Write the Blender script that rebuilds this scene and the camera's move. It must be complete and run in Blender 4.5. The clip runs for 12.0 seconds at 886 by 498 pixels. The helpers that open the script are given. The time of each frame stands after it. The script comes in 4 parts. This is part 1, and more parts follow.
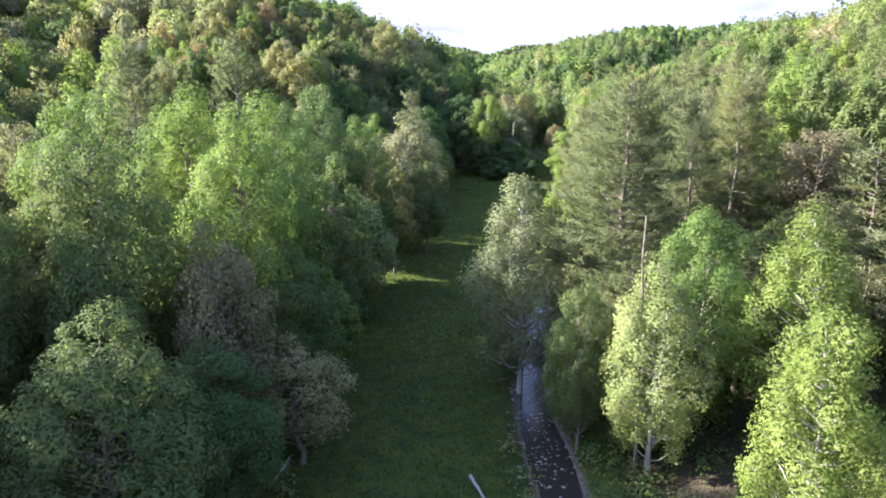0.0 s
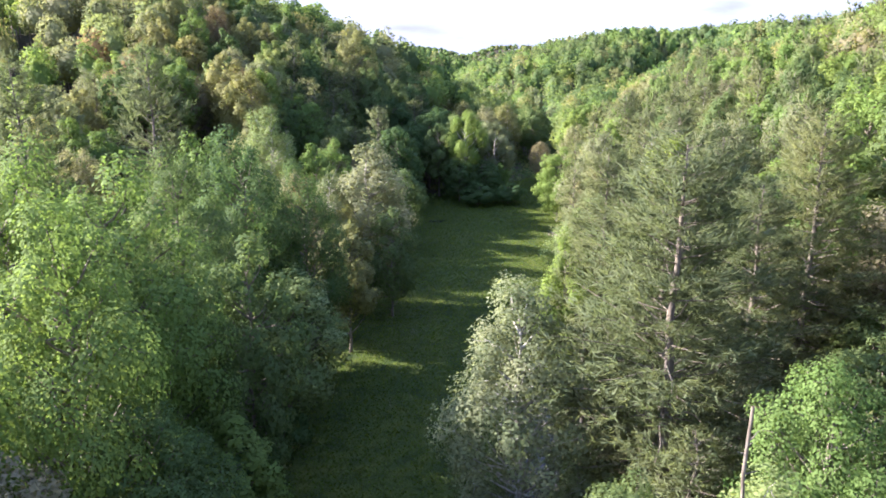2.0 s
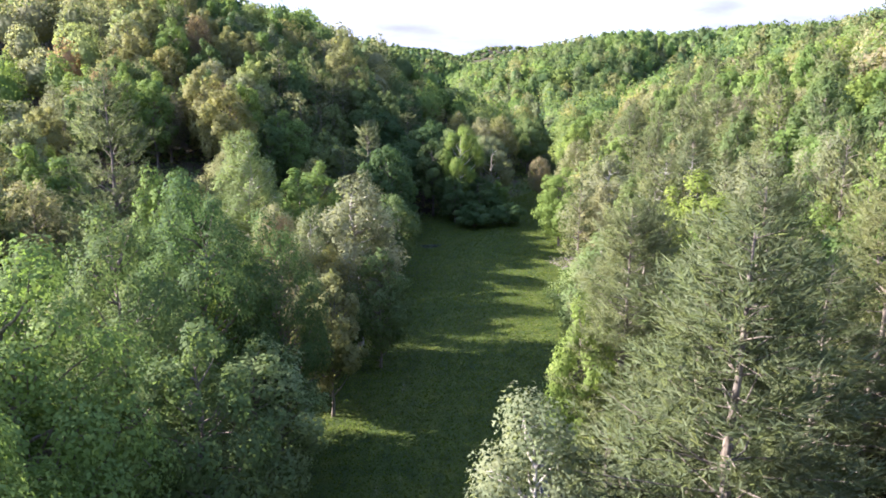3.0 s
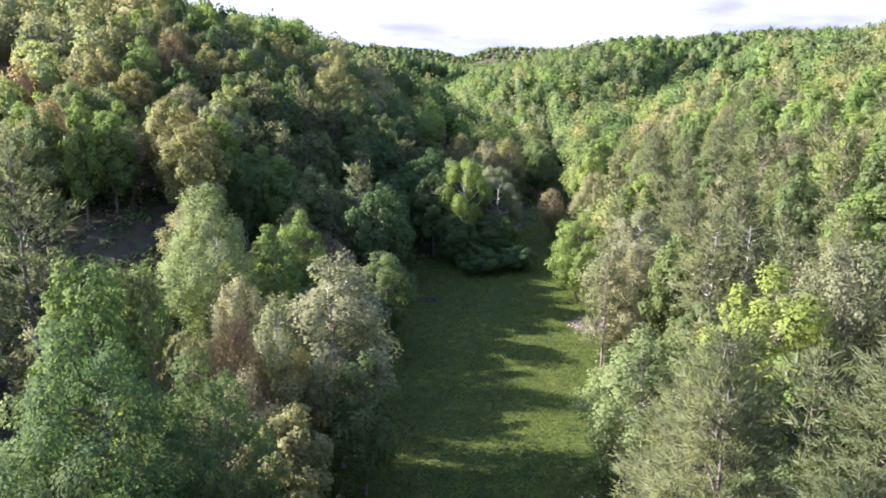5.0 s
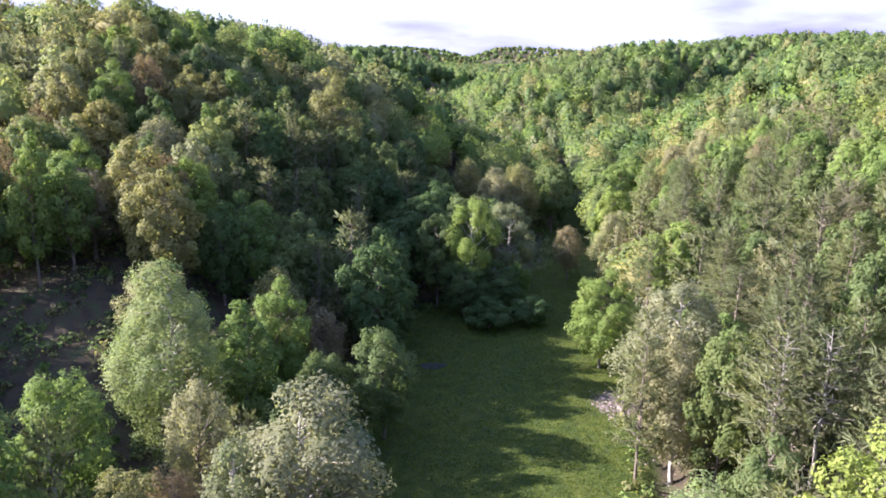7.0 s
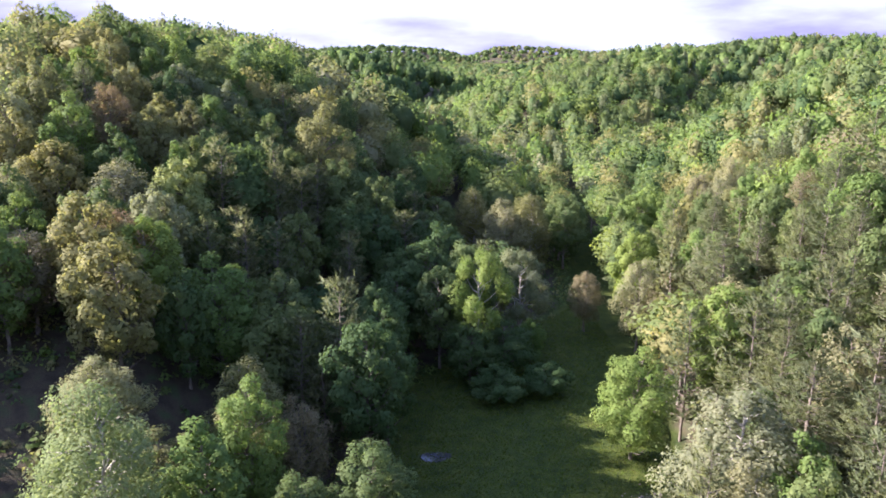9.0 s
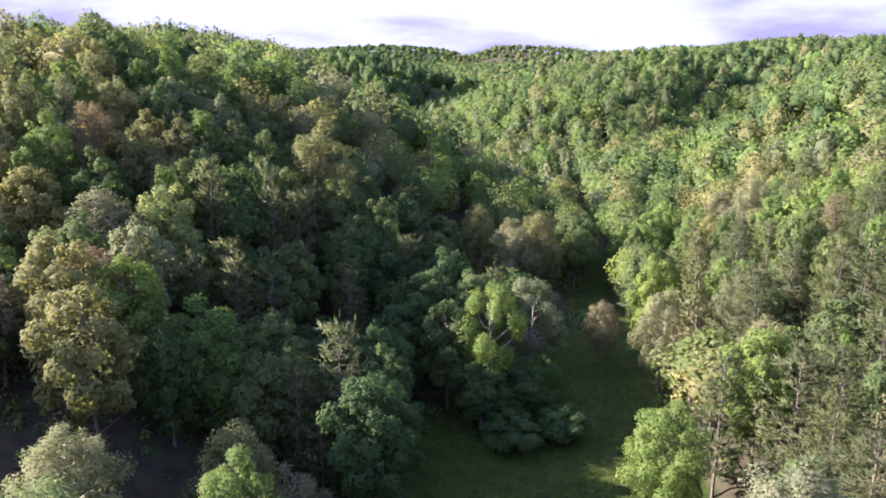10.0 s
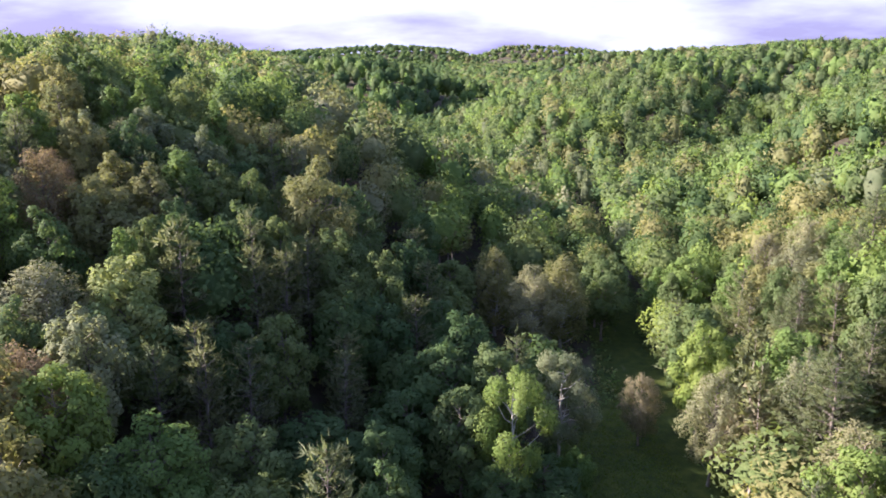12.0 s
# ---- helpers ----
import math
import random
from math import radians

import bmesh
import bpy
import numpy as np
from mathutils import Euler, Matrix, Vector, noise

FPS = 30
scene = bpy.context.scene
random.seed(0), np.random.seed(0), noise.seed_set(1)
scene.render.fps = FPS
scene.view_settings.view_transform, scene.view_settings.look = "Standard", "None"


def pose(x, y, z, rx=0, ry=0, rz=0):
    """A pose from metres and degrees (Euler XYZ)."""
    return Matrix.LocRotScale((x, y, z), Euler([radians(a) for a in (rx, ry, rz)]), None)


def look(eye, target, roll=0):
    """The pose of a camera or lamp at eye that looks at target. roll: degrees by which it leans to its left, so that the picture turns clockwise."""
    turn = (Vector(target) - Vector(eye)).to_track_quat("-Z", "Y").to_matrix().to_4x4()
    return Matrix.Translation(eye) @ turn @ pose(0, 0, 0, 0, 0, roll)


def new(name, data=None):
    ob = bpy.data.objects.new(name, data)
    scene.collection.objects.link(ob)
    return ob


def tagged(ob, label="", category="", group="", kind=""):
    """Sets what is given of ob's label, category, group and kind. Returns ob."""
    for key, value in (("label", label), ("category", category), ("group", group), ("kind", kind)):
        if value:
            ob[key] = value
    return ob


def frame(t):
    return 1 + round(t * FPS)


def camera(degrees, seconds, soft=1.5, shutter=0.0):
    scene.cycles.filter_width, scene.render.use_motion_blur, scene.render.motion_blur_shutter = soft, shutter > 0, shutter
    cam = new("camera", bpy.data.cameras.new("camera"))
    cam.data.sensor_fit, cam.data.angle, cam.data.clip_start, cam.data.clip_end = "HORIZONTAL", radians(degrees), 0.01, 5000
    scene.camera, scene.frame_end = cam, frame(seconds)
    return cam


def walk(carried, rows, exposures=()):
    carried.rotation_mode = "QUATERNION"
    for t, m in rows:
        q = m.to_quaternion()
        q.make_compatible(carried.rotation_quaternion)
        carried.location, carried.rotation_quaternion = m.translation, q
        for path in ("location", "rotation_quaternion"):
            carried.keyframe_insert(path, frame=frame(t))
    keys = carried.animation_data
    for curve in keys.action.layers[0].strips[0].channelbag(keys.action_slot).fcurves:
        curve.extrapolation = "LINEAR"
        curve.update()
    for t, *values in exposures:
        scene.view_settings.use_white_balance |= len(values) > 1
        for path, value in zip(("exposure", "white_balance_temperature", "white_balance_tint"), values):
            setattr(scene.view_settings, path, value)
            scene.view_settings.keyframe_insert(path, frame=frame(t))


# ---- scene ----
cam = camera(61.6, 12.0, soft=1.8)
METRES, EYE, TILT, LEAN, TURN = 120.0, 30.0, -14.5, 0.0, 0.0
ROWS = [
    (0.0, 0.0, 0.0, 0.0, 0.0, 0.0, -0.0),
    (0.5, 0.0024, 0.0463, 0.0129, -0.11, -0.04, 0.05),
    (1.0, 0.0046, 0.0936, 0.0275, -0.24, -0.02, 0.09),
    (1.5, 0.0076, 0.1386, 0.0463, -1.05, -0.03, 0.35),
    (2.0, 0.0097, 0.1817, 0.0682, -1.66, -0.02, 0.5),
    (2.5, 0.0112, 0.2233, 0.0903, -1.96, -0.03, 0.54),
    (3.0, 0.0129, 0.2613, 0.1104, -2.07, -0.01, 0.59),
    (5.0, 0.0195, 0.4061, 0.1872, -1.95, -0.05, 0.44),
    (5.5, 0.0216, 0.438, 0.2053, -1.78, -0.08, 0.35),
    (6.0, 0.0235, 0.4697, 0.224, -1.6, -0.12, 0.26),
    (6.5, 0.0247, 0.5013, 0.243, -1.56, -0.16, 0.25),
    (7.0, 0.0255, 0.5336, 0.2616, -1.5, -0.17, 0.23),
    (9.0, 0.0238, 0.6685, 0.3376, -1.6, -0.32, 0.31),
    (9.5, 0.0208, 0.7045, 0.3582, -1.59, -0.39, 0.35),
    (10.0, 0.0169, 0.7411, 0.3773, -1.58, -0.42, 0.37),
    (10.5, 0.0148, 0.7774, 0.396, -1.24, -0.44, 0.3),
    (11.0, 0.0138, 0.8133, 0.4152, -0.96, -0.48, 0.25),
    (11.5, 0.0145, 0.8496, 0.4352, -0.97, -0.48, 0.3),
    (12.0, 0.0156, 0.8868, 0.4549, -0.99, -0.51, 0.33),
]
walk(cam, [(t, pose(0, 0, EYE, TILT, LEAN, TURN) @ pose(METRES * x, METRES * y, METRES * z, 90 + pitch, roll, yaw)) for t, x, y, z, yaw, pitch, roll in ROWS],
     exposures=[(0.0, 2.80, 5400, 20), (2.5, 2.71, 5400, 22), (5.5, 2.55, 5400, 27), (9.5, 2.40, 5450, 29), (12.0, 2.28, 5500, 29)])

# ---- light ----
SUN_ELEVATION, SUN_AZIMUTH = radians(28.5), radians(-80)   # azimuth from straight ahead, minus is to the left
sun_way = Vector((math.sin(SUN_AZIMUTH) * math.cos(SUN_ELEVATION), math.cos(SUN_AZIMUTH) * math.cos(SUN_ELEVATION), math.sin(SUN_ELEVATION)))
sun = new("sun", bpy.data.lights.new("sun", "SUN"))
sun.data.energy, sun.data.angle, sun.data.color = 4.5, radians(0.6), (1.0, 0.86, 0.65)
sun.matrix_world = look((0, 0, 300), Vector((0, 0, 300)) - sun_way)

world = bpy.data.worlds.new("sky")
scene.world = world
world.use_nodes = True
wn, wl = world.node_tree.nodes, world.node_tree.links
wn.clear()
w_out, w_back = wn.new("ShaderNodeOutputWorld"), wn.new("ShaderNodeBackground")
w_sky = wn.new("ShaderNodeTexSky")
w_sky.sky_type, w_sky.sun_disc = "NISHITA", False
w_sky.sun_elevation, w_sky.sun_rotation = SUN_ELEVATION, SUN_AZIMUTH
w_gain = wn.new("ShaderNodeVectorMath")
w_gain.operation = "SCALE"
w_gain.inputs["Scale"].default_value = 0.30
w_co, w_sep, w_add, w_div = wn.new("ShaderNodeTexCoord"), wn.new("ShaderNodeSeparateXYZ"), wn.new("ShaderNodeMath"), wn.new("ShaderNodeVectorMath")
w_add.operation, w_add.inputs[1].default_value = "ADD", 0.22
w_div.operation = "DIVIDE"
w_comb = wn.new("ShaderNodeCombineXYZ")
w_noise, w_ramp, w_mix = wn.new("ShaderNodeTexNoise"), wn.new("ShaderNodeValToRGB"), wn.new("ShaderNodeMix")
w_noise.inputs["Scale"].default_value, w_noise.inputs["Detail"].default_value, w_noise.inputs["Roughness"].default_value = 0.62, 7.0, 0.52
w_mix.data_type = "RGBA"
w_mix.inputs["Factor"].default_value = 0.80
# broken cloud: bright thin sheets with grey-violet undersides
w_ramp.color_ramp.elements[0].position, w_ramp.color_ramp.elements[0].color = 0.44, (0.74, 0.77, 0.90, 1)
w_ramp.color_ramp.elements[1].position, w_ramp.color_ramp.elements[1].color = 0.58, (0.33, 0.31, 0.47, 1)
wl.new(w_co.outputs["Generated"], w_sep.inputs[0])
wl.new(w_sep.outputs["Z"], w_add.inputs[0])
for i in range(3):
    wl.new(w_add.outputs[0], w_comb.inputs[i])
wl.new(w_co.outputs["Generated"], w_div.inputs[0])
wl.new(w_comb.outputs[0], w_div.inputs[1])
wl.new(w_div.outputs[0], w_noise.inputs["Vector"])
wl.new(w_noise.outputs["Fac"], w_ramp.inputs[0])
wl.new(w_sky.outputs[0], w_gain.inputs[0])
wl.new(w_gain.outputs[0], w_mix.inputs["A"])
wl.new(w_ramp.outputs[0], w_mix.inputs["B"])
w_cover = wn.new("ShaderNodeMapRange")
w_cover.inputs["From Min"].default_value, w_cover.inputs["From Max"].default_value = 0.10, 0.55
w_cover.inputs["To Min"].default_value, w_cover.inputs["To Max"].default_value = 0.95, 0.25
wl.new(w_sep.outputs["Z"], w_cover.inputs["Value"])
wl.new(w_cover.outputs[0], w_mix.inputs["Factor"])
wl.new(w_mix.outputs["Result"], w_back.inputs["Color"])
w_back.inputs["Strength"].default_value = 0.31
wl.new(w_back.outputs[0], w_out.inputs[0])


# ---- materials ----
def material(name):
    m = bpy.data.materials.new(name)
    m.use_nodes = True
    n = m.node_tree.nodes
    return m, n, m.node_tree.links, n["Principled BSDF"]


def noise_node(n, l, scale, detail=4.0, coords="Object", vector=None):
    t = n.new("ShaderNodeTexNoise")
    t.inputs["Scale"].default_value, t.inputs["Detail"].default_value = scale, detail
    if vector is None:
        vector = n.new("ShaderNodeTexCoord").outputs[coords]
    l.new(vector, t.inputs["Vector"])
    return t


def ramp_node(n, l, source, *stops):
    r = n.new("ShaderNodeValToRGB")
    while len(r.color_ramp.elements) < len(stops):
        r.color_ramp.elements.new(0.5)
    for e, (p, c) in zip(r.color_ramp.elements, stops):
        e.position, e.color = p, (*c, 1)
    l.new(source, r.inputs[0])
    return r


def mix_node(n, l, kind, fac, a, b):
    x = n.new("ShaderNodeMix")
    x.data_type, x.blend_type = "RGBA", kind
    for key, v in (("Factor", fac), ("A", a), ("B", b)):
        if isinstance(v, (float, int)):
            x.inputs[key].default_value = v
        elif isinstance(v, tuple):
            x.inputs[key].default_value = (*v, 1)
        else:
            l.new(v, x.inputs[key])
    return x.outputs["Result"]


def leaf_material(name, colour, second, through_share=0.46, rough=0.7):
    """Leaves: each leaf a little different in colour, whole sprays lighter or browner, some light shining through."""
    m, n, l, b = material(name)
    geo, info = n.new("ShaderNodeNewGeometry"), n.new("ShaderNodeObjectInfo")
    spray = noise_node(n, l, 0.35, 2.0)
    patch = ramp_node(n, l, spray.outputs["Fac"], (0.34, colour), (0.68, second))
    leaf = ramp_node(n, l, geo.outputs["Random Per Island"], (0.0, (0.78, 0.80, 0.76)), (0.55, (1.0, 1.0, 1.0)), (1.0, (1.22, 1.18, 1.14)))
    tree = ramp_node(n, l, info.outputs["Random"], (0.0, (0.84, 0.88, 0.88)), (0.5, (1.0, 1.0, 1.0)), (1.0, (1.18, 1.10, 1.0)))
    c = mix_node(n, l, "MULTIPLY", 1.0, patch.outputs[0], leaf.outputs[0])
    c = mix_node(n, l, "MULTIPLY", 1.0, c, tree.outputs[0])
    l.new(c, b.inputs["Base Color"])
    b.inputs["Roughness"].default_value, b.inputs["Specular IOR Level"].default_value = rough, 0.1
    tr, mx = n.new("ShaderNodeBsdfTranslucent"), n.new("ShaderNodeMixShader")
    warm = mix_node(n, l, "MULTIPLY", 1.0, c, (1.2, 1.2, 0.8))
    l.new(warm, tr.inputs["Color"])
    mx.inputs[0].default_value = through_share
    l.new(b.outputs[0], mx.inputs[1])
    l.new(tr.outputs[0], mx.inputs[2])
    l.new(mx.outputs[0], n["Material Output"].inputs["Surface"])
    return m


LEAF = {
    "fresh": leaf_material("leaves_fresh_green", (0.126, 0.196, 0.050), (0.174, 0.238, 0.072)),
    "lime": leaf_material("leaves_lime_green", (0.156, 0.220, 0.048), (0.206, 0.258, 0.070)),
    "mid": leaf_material("leaves_mid_green", (0.104, 0.150, 0.052), (0.148, 0.188, 0.074)),
    "deep": leaf_material("leaves_deep_green", (0.068, 0.118, 0.042), (0.100, 0.148, 0.058)),
    "olive": leaf_material("leaves_olive", (0.172, 0.185, 0.070), (0.226, 0.225, 0.101)),
    "pale": leaf_material("leaves_pale_buff_green", (0.194, 0.210, 0.116), (0.245, 0.248, 0.144)),
    "silver": leaf_material("leaves_silver_green", (0.172, 0.204, 0.106), (0.234, 0.248, 0.136)),
    "tender": leaf_material("leaves_tender_pale_green", (0.182, 0.240, 0.088), (0.238, 0.278, 0.122)),
    "bronze": leaf_material("leaves_bronze_brown", (0.189, 0.145, 0.084), (0.255, 0.190, 0.106)),
    "grey": leaf_material("leaves_grey_brown_buds", (0.163, 0.156, 0.095), (0.219, 0.200, 0.128)),
    "pine": leaf_material("pine_needles", (0.136, 0.166, 0.084), (0.188, 0.212, 0.114), 0.5),
}


def bark_material(name, dark, light, scale=3.0):
    m, n, l, b = material(name)
    co = n.new("ShaderNodeTexCoord")
    mp = n.new("ShaderNodeMapping")
    mp.inputs["Scale"].default_value = (1, 1, 0.18)
    l.new(co.outputs["Object"], mp.inputs["Vector"])
    t = noise_node(n, l, scale * 3, 6.0, vector=mp.outputs[0])
    big = noise_node(n, l, 0.8, 2.0)
    r = ramp_node(n, l, t.outputs["Fac"], (0.35, dark), (0.7, light))
    r2 = ramp_node(n, l, big.outputs["Fac"], (0.3, (0.75, 0.75, 0.78)), (0.7, (1.1, 1.08, 1.02)))
    l.new(mix_node(n, l, "MULTIPLY", 1.0, r.outputs[0], r2.outputs[0]), b.inputs["Base Color"])
    b.inputs["Roughness"].default_value = 0.9
    bump = n.new("ShaderNodeBump")
    bump.inputs["Strength"].default_value, bump.inputs["Distance"].default_value = 0.6, 0.05
    l.new(t.outputs["Fac"], bump.inputs["Height"])
    l.new(bump.outputs[0], b.inputs["Normal"])
    return m


BARK = bark_material("bark_brown_grey", (0.10, 0.08, 0.06), (0.24, 0.205, 0.165))
PALE_BARK = bark_material("bark_sycamore_pale", (0.26, 0.235, 0.19), (0.55, 0.52, 0.46), 1.2)
DEAD_WOOD = bark_material("dead_wood_bleached", (0.24, 0.215, 0.19), (0.46, 0.43, 0.39))


def ground_material():
    """Meadow grass, leaf litter under the woods, wheel ruts and creek gravel, told apart by painted-on plan weights."""
    m, n, l, b = material("meadow_and_forest_floor")
    co = n.new("ShaderNodeTexCoord").outputs["Object"]
    fine, mid, big = noise_node(n, l, 6.0, 6.0, vector=co), noise_node(n, l, 0.55, 5.0, vector=co), noise_node(n, l, 0.09, 3.0, vector=co)
    grass = ramp_node(n, l, mid.outputs["Fac"], (0.3, (0.030, 0.048, 0.013)), (0.52, (0.050, 0.070, 0.014)), (0.75, (0.078, 0.092, 0.018)))
    dry = ramp_node(n, l, big.outputs["Fac"], (0.35, (0.85, 0.9, 0.85)), (0.65, (1.15, 1.06, 1.0)))
    grass = mix_node(n, l, "MULTIPLY", 1.0, grass.outputs[0], dry.outputs[0])
    litter = ramp_node(n, l, mid.outputs["Fac"], (0.3, (0.040, 0.034, 0.024)), (0.5, (0.066, 0.054, 0.034)), (0.72, (0.055, 0.072, 0.030)))
    soil = ramp_node(n, l, fine.outputs["Fac"], (0.3, (0.15, 0.115, 0.085)), (0.7, (0.28, 0.23, 0.18)))
    gravel = ramp_node(n, l, fine.outputs["Fac"], (0.32, (0.08, 0.06, 0.055)), (0.55, (0.16, 0.125, 0.11)), (0.72, (0.30, 0.26, 0.235)))
    def weight(name):
        a = n.new("ShaderNodeAttribute")
        a.attribute_name = name
        s = n.new("ShaderNodeMath")
        s.operation = "MULTIPLY_ADD"
        l.new(fine.outputs["Fac"], s.inputs[0])
        s.inputs[1].default_value = 0.5
        l.new(a.outputs["Fac"], s.inputs[2])
        r = ramp_node(n, l, s.outputs[0], (0.58, (0, 0, 0)), (0.88, (1, 1, 1)))
        return r.outputs[0]
    c = mix_node(n, l, "MIX", weight("woods"), grass, litter.outputs[0])
    c = mix_node(n, l, "MIX", weight("rut"), c, soil.outputs[0])
    c = mix_node(n, l, "MIX", weight("gravel"), c, gravel.outputs[0])
    grain = ramp_node(n, l, fine.outputs["Fac"], (0.25, (0.72, 0.72, 0.72)), (0.75, (1.25, 1.25, 1.25)))
    c = mix_node(n, l, "MULTIPLY", 1.0, c, grain.outputs[0])
    l.new(c, b.inputs["Base Color"])
    b.inputs["Roughness"].default_value, b.inputs["Specular IOR Level"].default_value = 0.95, 0.15
    bump = n.new("ShaderNodeBump")
    bump.inputs["Strength"].default_value, bump.inputs["Distance"].default_value = 0.7, 0.25
    l.new(fine.outputs["Fac"], bump.inputs["Height"])
    l.new(bump.outputs[0], b.inputs["Normal"])
    return m


def water_material():
    m, n, l, b = material("creek_water")
    b.inputs["Base Color"].default_value = (0.035, 0.03, 0.025, 1)
    b.inputs["Roughness"].default_value, b.inputs["IOR"].default_value = 0.16, 1.33
    t = noise_node(n, l, 1.6, 4.0)
    bump = n.new("ShaderNodeBump")
    bump.inputs["Strength"].default_value, bump.inputs["Distance"].default_value = 0.25, 0.08
    l.new(t.outputs["Fac"], bump.inputs["Height"])
    l.new(bump.outputs[0], b.inputs["Normal"])
    return m


def stone_material():
    m, n, l, b = material("creek_stone")
    info = n.new("ShaderNodeNewGeometry")
    t = noise_node(n, l, 3.0, 6.0)
    r = ramp_node(n, l, t.outputs["Fac"], (0.3, (0.17, 0.135, 0.13)), (0.7, (0.36, 0.30, 0.29)))
    v = ramp_node(n, l, info.outputs["Random Per Island"], (0.0, (0.6, 0.58, 0.58)), (1.0, (1.25, 1.2, 1.15)))
    l.new(mix_node(n, l, "MULTIPLY", 1.0, r.outputs[0], v.outputs[0]), b.inputs["Base Color"])
    b.inputs["Roughness"].default_value = 0.8
    return m


def grass_material():
    m, n, l, b = material("grass_blades")
    geo = n.new("ShaderNodeNewGeometry")
    r = ramp_node(n, l, geo.outputs["Random Per Island"], (0.0, (0.056, 0.092, 0.013)), (0.7, (0.094, 0.136, 0.017)), (1.0, (0.145, 0.158, 0.034)))
    l.new(r.outputs[0], b.inputs["Base Color"])
    b.inputs["Roughness"].default_value, b.inputs["Specular IOR Level"].default_value = 0.7, 0.15
    tr, mx = n.new("ShaderNodeBsdfTranslucent"), n.new("ShaderNodeMixShader")
    l.new(mix_node(n, l, "MULTIPLY", 1.0, r.outputs[0], (1.3, 1.3, 0.8)), tr.inputs["Color"])
    mx.inputs[0].default_value = 0.5
    l.new(b.outputs[0], mx.inputs[1])
    l.new(tr.outputs[0], mx.inputs[2])
    l.new(mx.outputs[0], n["Material Output"].inputs["Surface"])
    return m


GROUND, WATER, STONE, GRASS = ground_material(), water_material(), stone_material(), grass_material()
STILL_WATER = bpy.data.materials.new("still_water")
STILL_WATER.use_nodes = True
for socket, value in (("Base Color", (0.05, 0.05, 0.06, 1)), ("Roughness", 0.03), ("IOR", 1.33), ("Specular IOR Level", 1.0)):
    STILL_WATER.node_tree.nodes["Principled BSDF"].inputs[socket].default_value = value


# ---- the lie of the land ----
def along(x, y, pts):
    """Distance to a line of points, and the further values of the points at the nearest place."""
    best, vals = np.full(np.shape(x), 1e9), [np.zeros(np.shape(x)) for _ in pts[0][2:]]
    for a, b in zip(pts, pts[1:]):
        dx, dy = b[0] - a[0], b[1] - a[1]
        s = np.clip(((x - a[0]) * dx + (y - a[1]) * dy) / (dx * dx + dy * dy), 0, 1)
        d = np.hypot(x - a[0] - s * dx, y - a[1] - s * dy)
        near = d < best
        best = np.where(near, d, best)
        for i in range(len(vals)):
            vals[i] = np.where(near, a[2 + i] + s * (b[2 + i] - a[2 + i]), vals[i])
    return best, vals


def step(a, b, v):
    s = np.clip((v - a) / (b - a), 0, 1)
    return s * s * (3 - 2 * s)


# ridges: x, y, height of the crest, width of the flank
RIDGES = {
    "near hill": [(-330, -60, 60, 92), (-260, 60, 60, 80), (-190, 195, 52, 80), (-130, 255, 39, 80), (-80, 287, 45.4, 75), (-40, 312, 34.4, 67), (0, 325, 20.5, 42), (26, 338, 0.5, 23)],
    "hill behind it": [(-700, 250, 70, 117), (-450, 420, 64, 110), (-300, 450, 60, 103), (-190, 480, 46.5, 83), (-120, 450, 51, 69), (-72, 400, 41.3, 55), (-44, 350, 34.5, 43)],
    "side spur": [(-230, 100, 50, 80), (-150, 150, 40, 55), (-110, 180, 18, 42)],
    "shoulder": [(-74, 245, 36.1, 59), (-58, 212, 31.8, 47), (-50, 182, 20.7, 38)],
    # unseen hill, added to keep the sun off the nearest trees
    "added shade spur": [(-200, 0, 60, 80), (-140, 25, 48, 50), (-84, 52, 30, 30)],
    "sunny side": [(190, -150, 50, 99), (165, 0, 46.4, 96), (170, 150, 51.3, 96), (190, 300, 27.7, 92), (260, 420, 42.2, 89), (330, 560, 42.4, 94)],
    "sunny spur": [(185, 325, 19.3, 50), (130, 338, 27.5, 44), (97, 336, 5.6, 36), (72, 332, 2.3, 30)],
    "high ground": [(1300, 1700, 75, 354), (800, 1400, 55, 292), (520, 1150, 53, 230), (390, 900, 46.3, 150), (330, 760, 38.9, 115)],
    "facing hill": [(420, 700, 46.7, 205), (305, 690, 43.9, 195), (205, 640, 40.2, 155), (142, 560, 34.3, 120), (100, 510, 22.4, 95), (62, 462, 12.2, 78), (45, 430, 0.5, 66)],
    "dark ridge": [(-700, 800, 60, 150), (-420, 760, 56, 120), (-260, 750, 50, 100), (-150, 730, 42, 90), (-95, 730, 33, 80), (-55, 735, 33.7, 74), (-20, 750, 31.2, 72), (10, 765, 24, 70), (50, 800, 14, 65), (90, 850, 3, 60)],
    "dark spur": [(-60, 725, 28.6, 60), (-34, 660, 20, 50), (-14, 600, 4.4, 45)],
    "skyline": [(-1800, 2300, 90, 394), (-500, 2600, 37.6, 296), (-130, 2700, 59.6, 197), (60, 2750, 50, 150), (170, 2750, 26, 120), (280, 2750, 60, 140), (470, 2700, 53, 148), (640, 2650, 34, 148), (900, 2500, 50, 197), (1400, 2300, 76, 296), (2400, 2000, 100, 493)],
    "far shoulder": [(380, 1750, 39, 140), (560, 1720, 46.6, 150), (720, 1680, 50, 160), (1000, 1550, 56.8, 220)],
}
RAVINES = [(230, 610, 11, 30), (185, 540, 16, 26), (150, 470, 16, 24), (112, 415, 6, 22)], [(60, 300, 2, 16), (92, 262, 7, 16), (130, 232, 9, 18)]
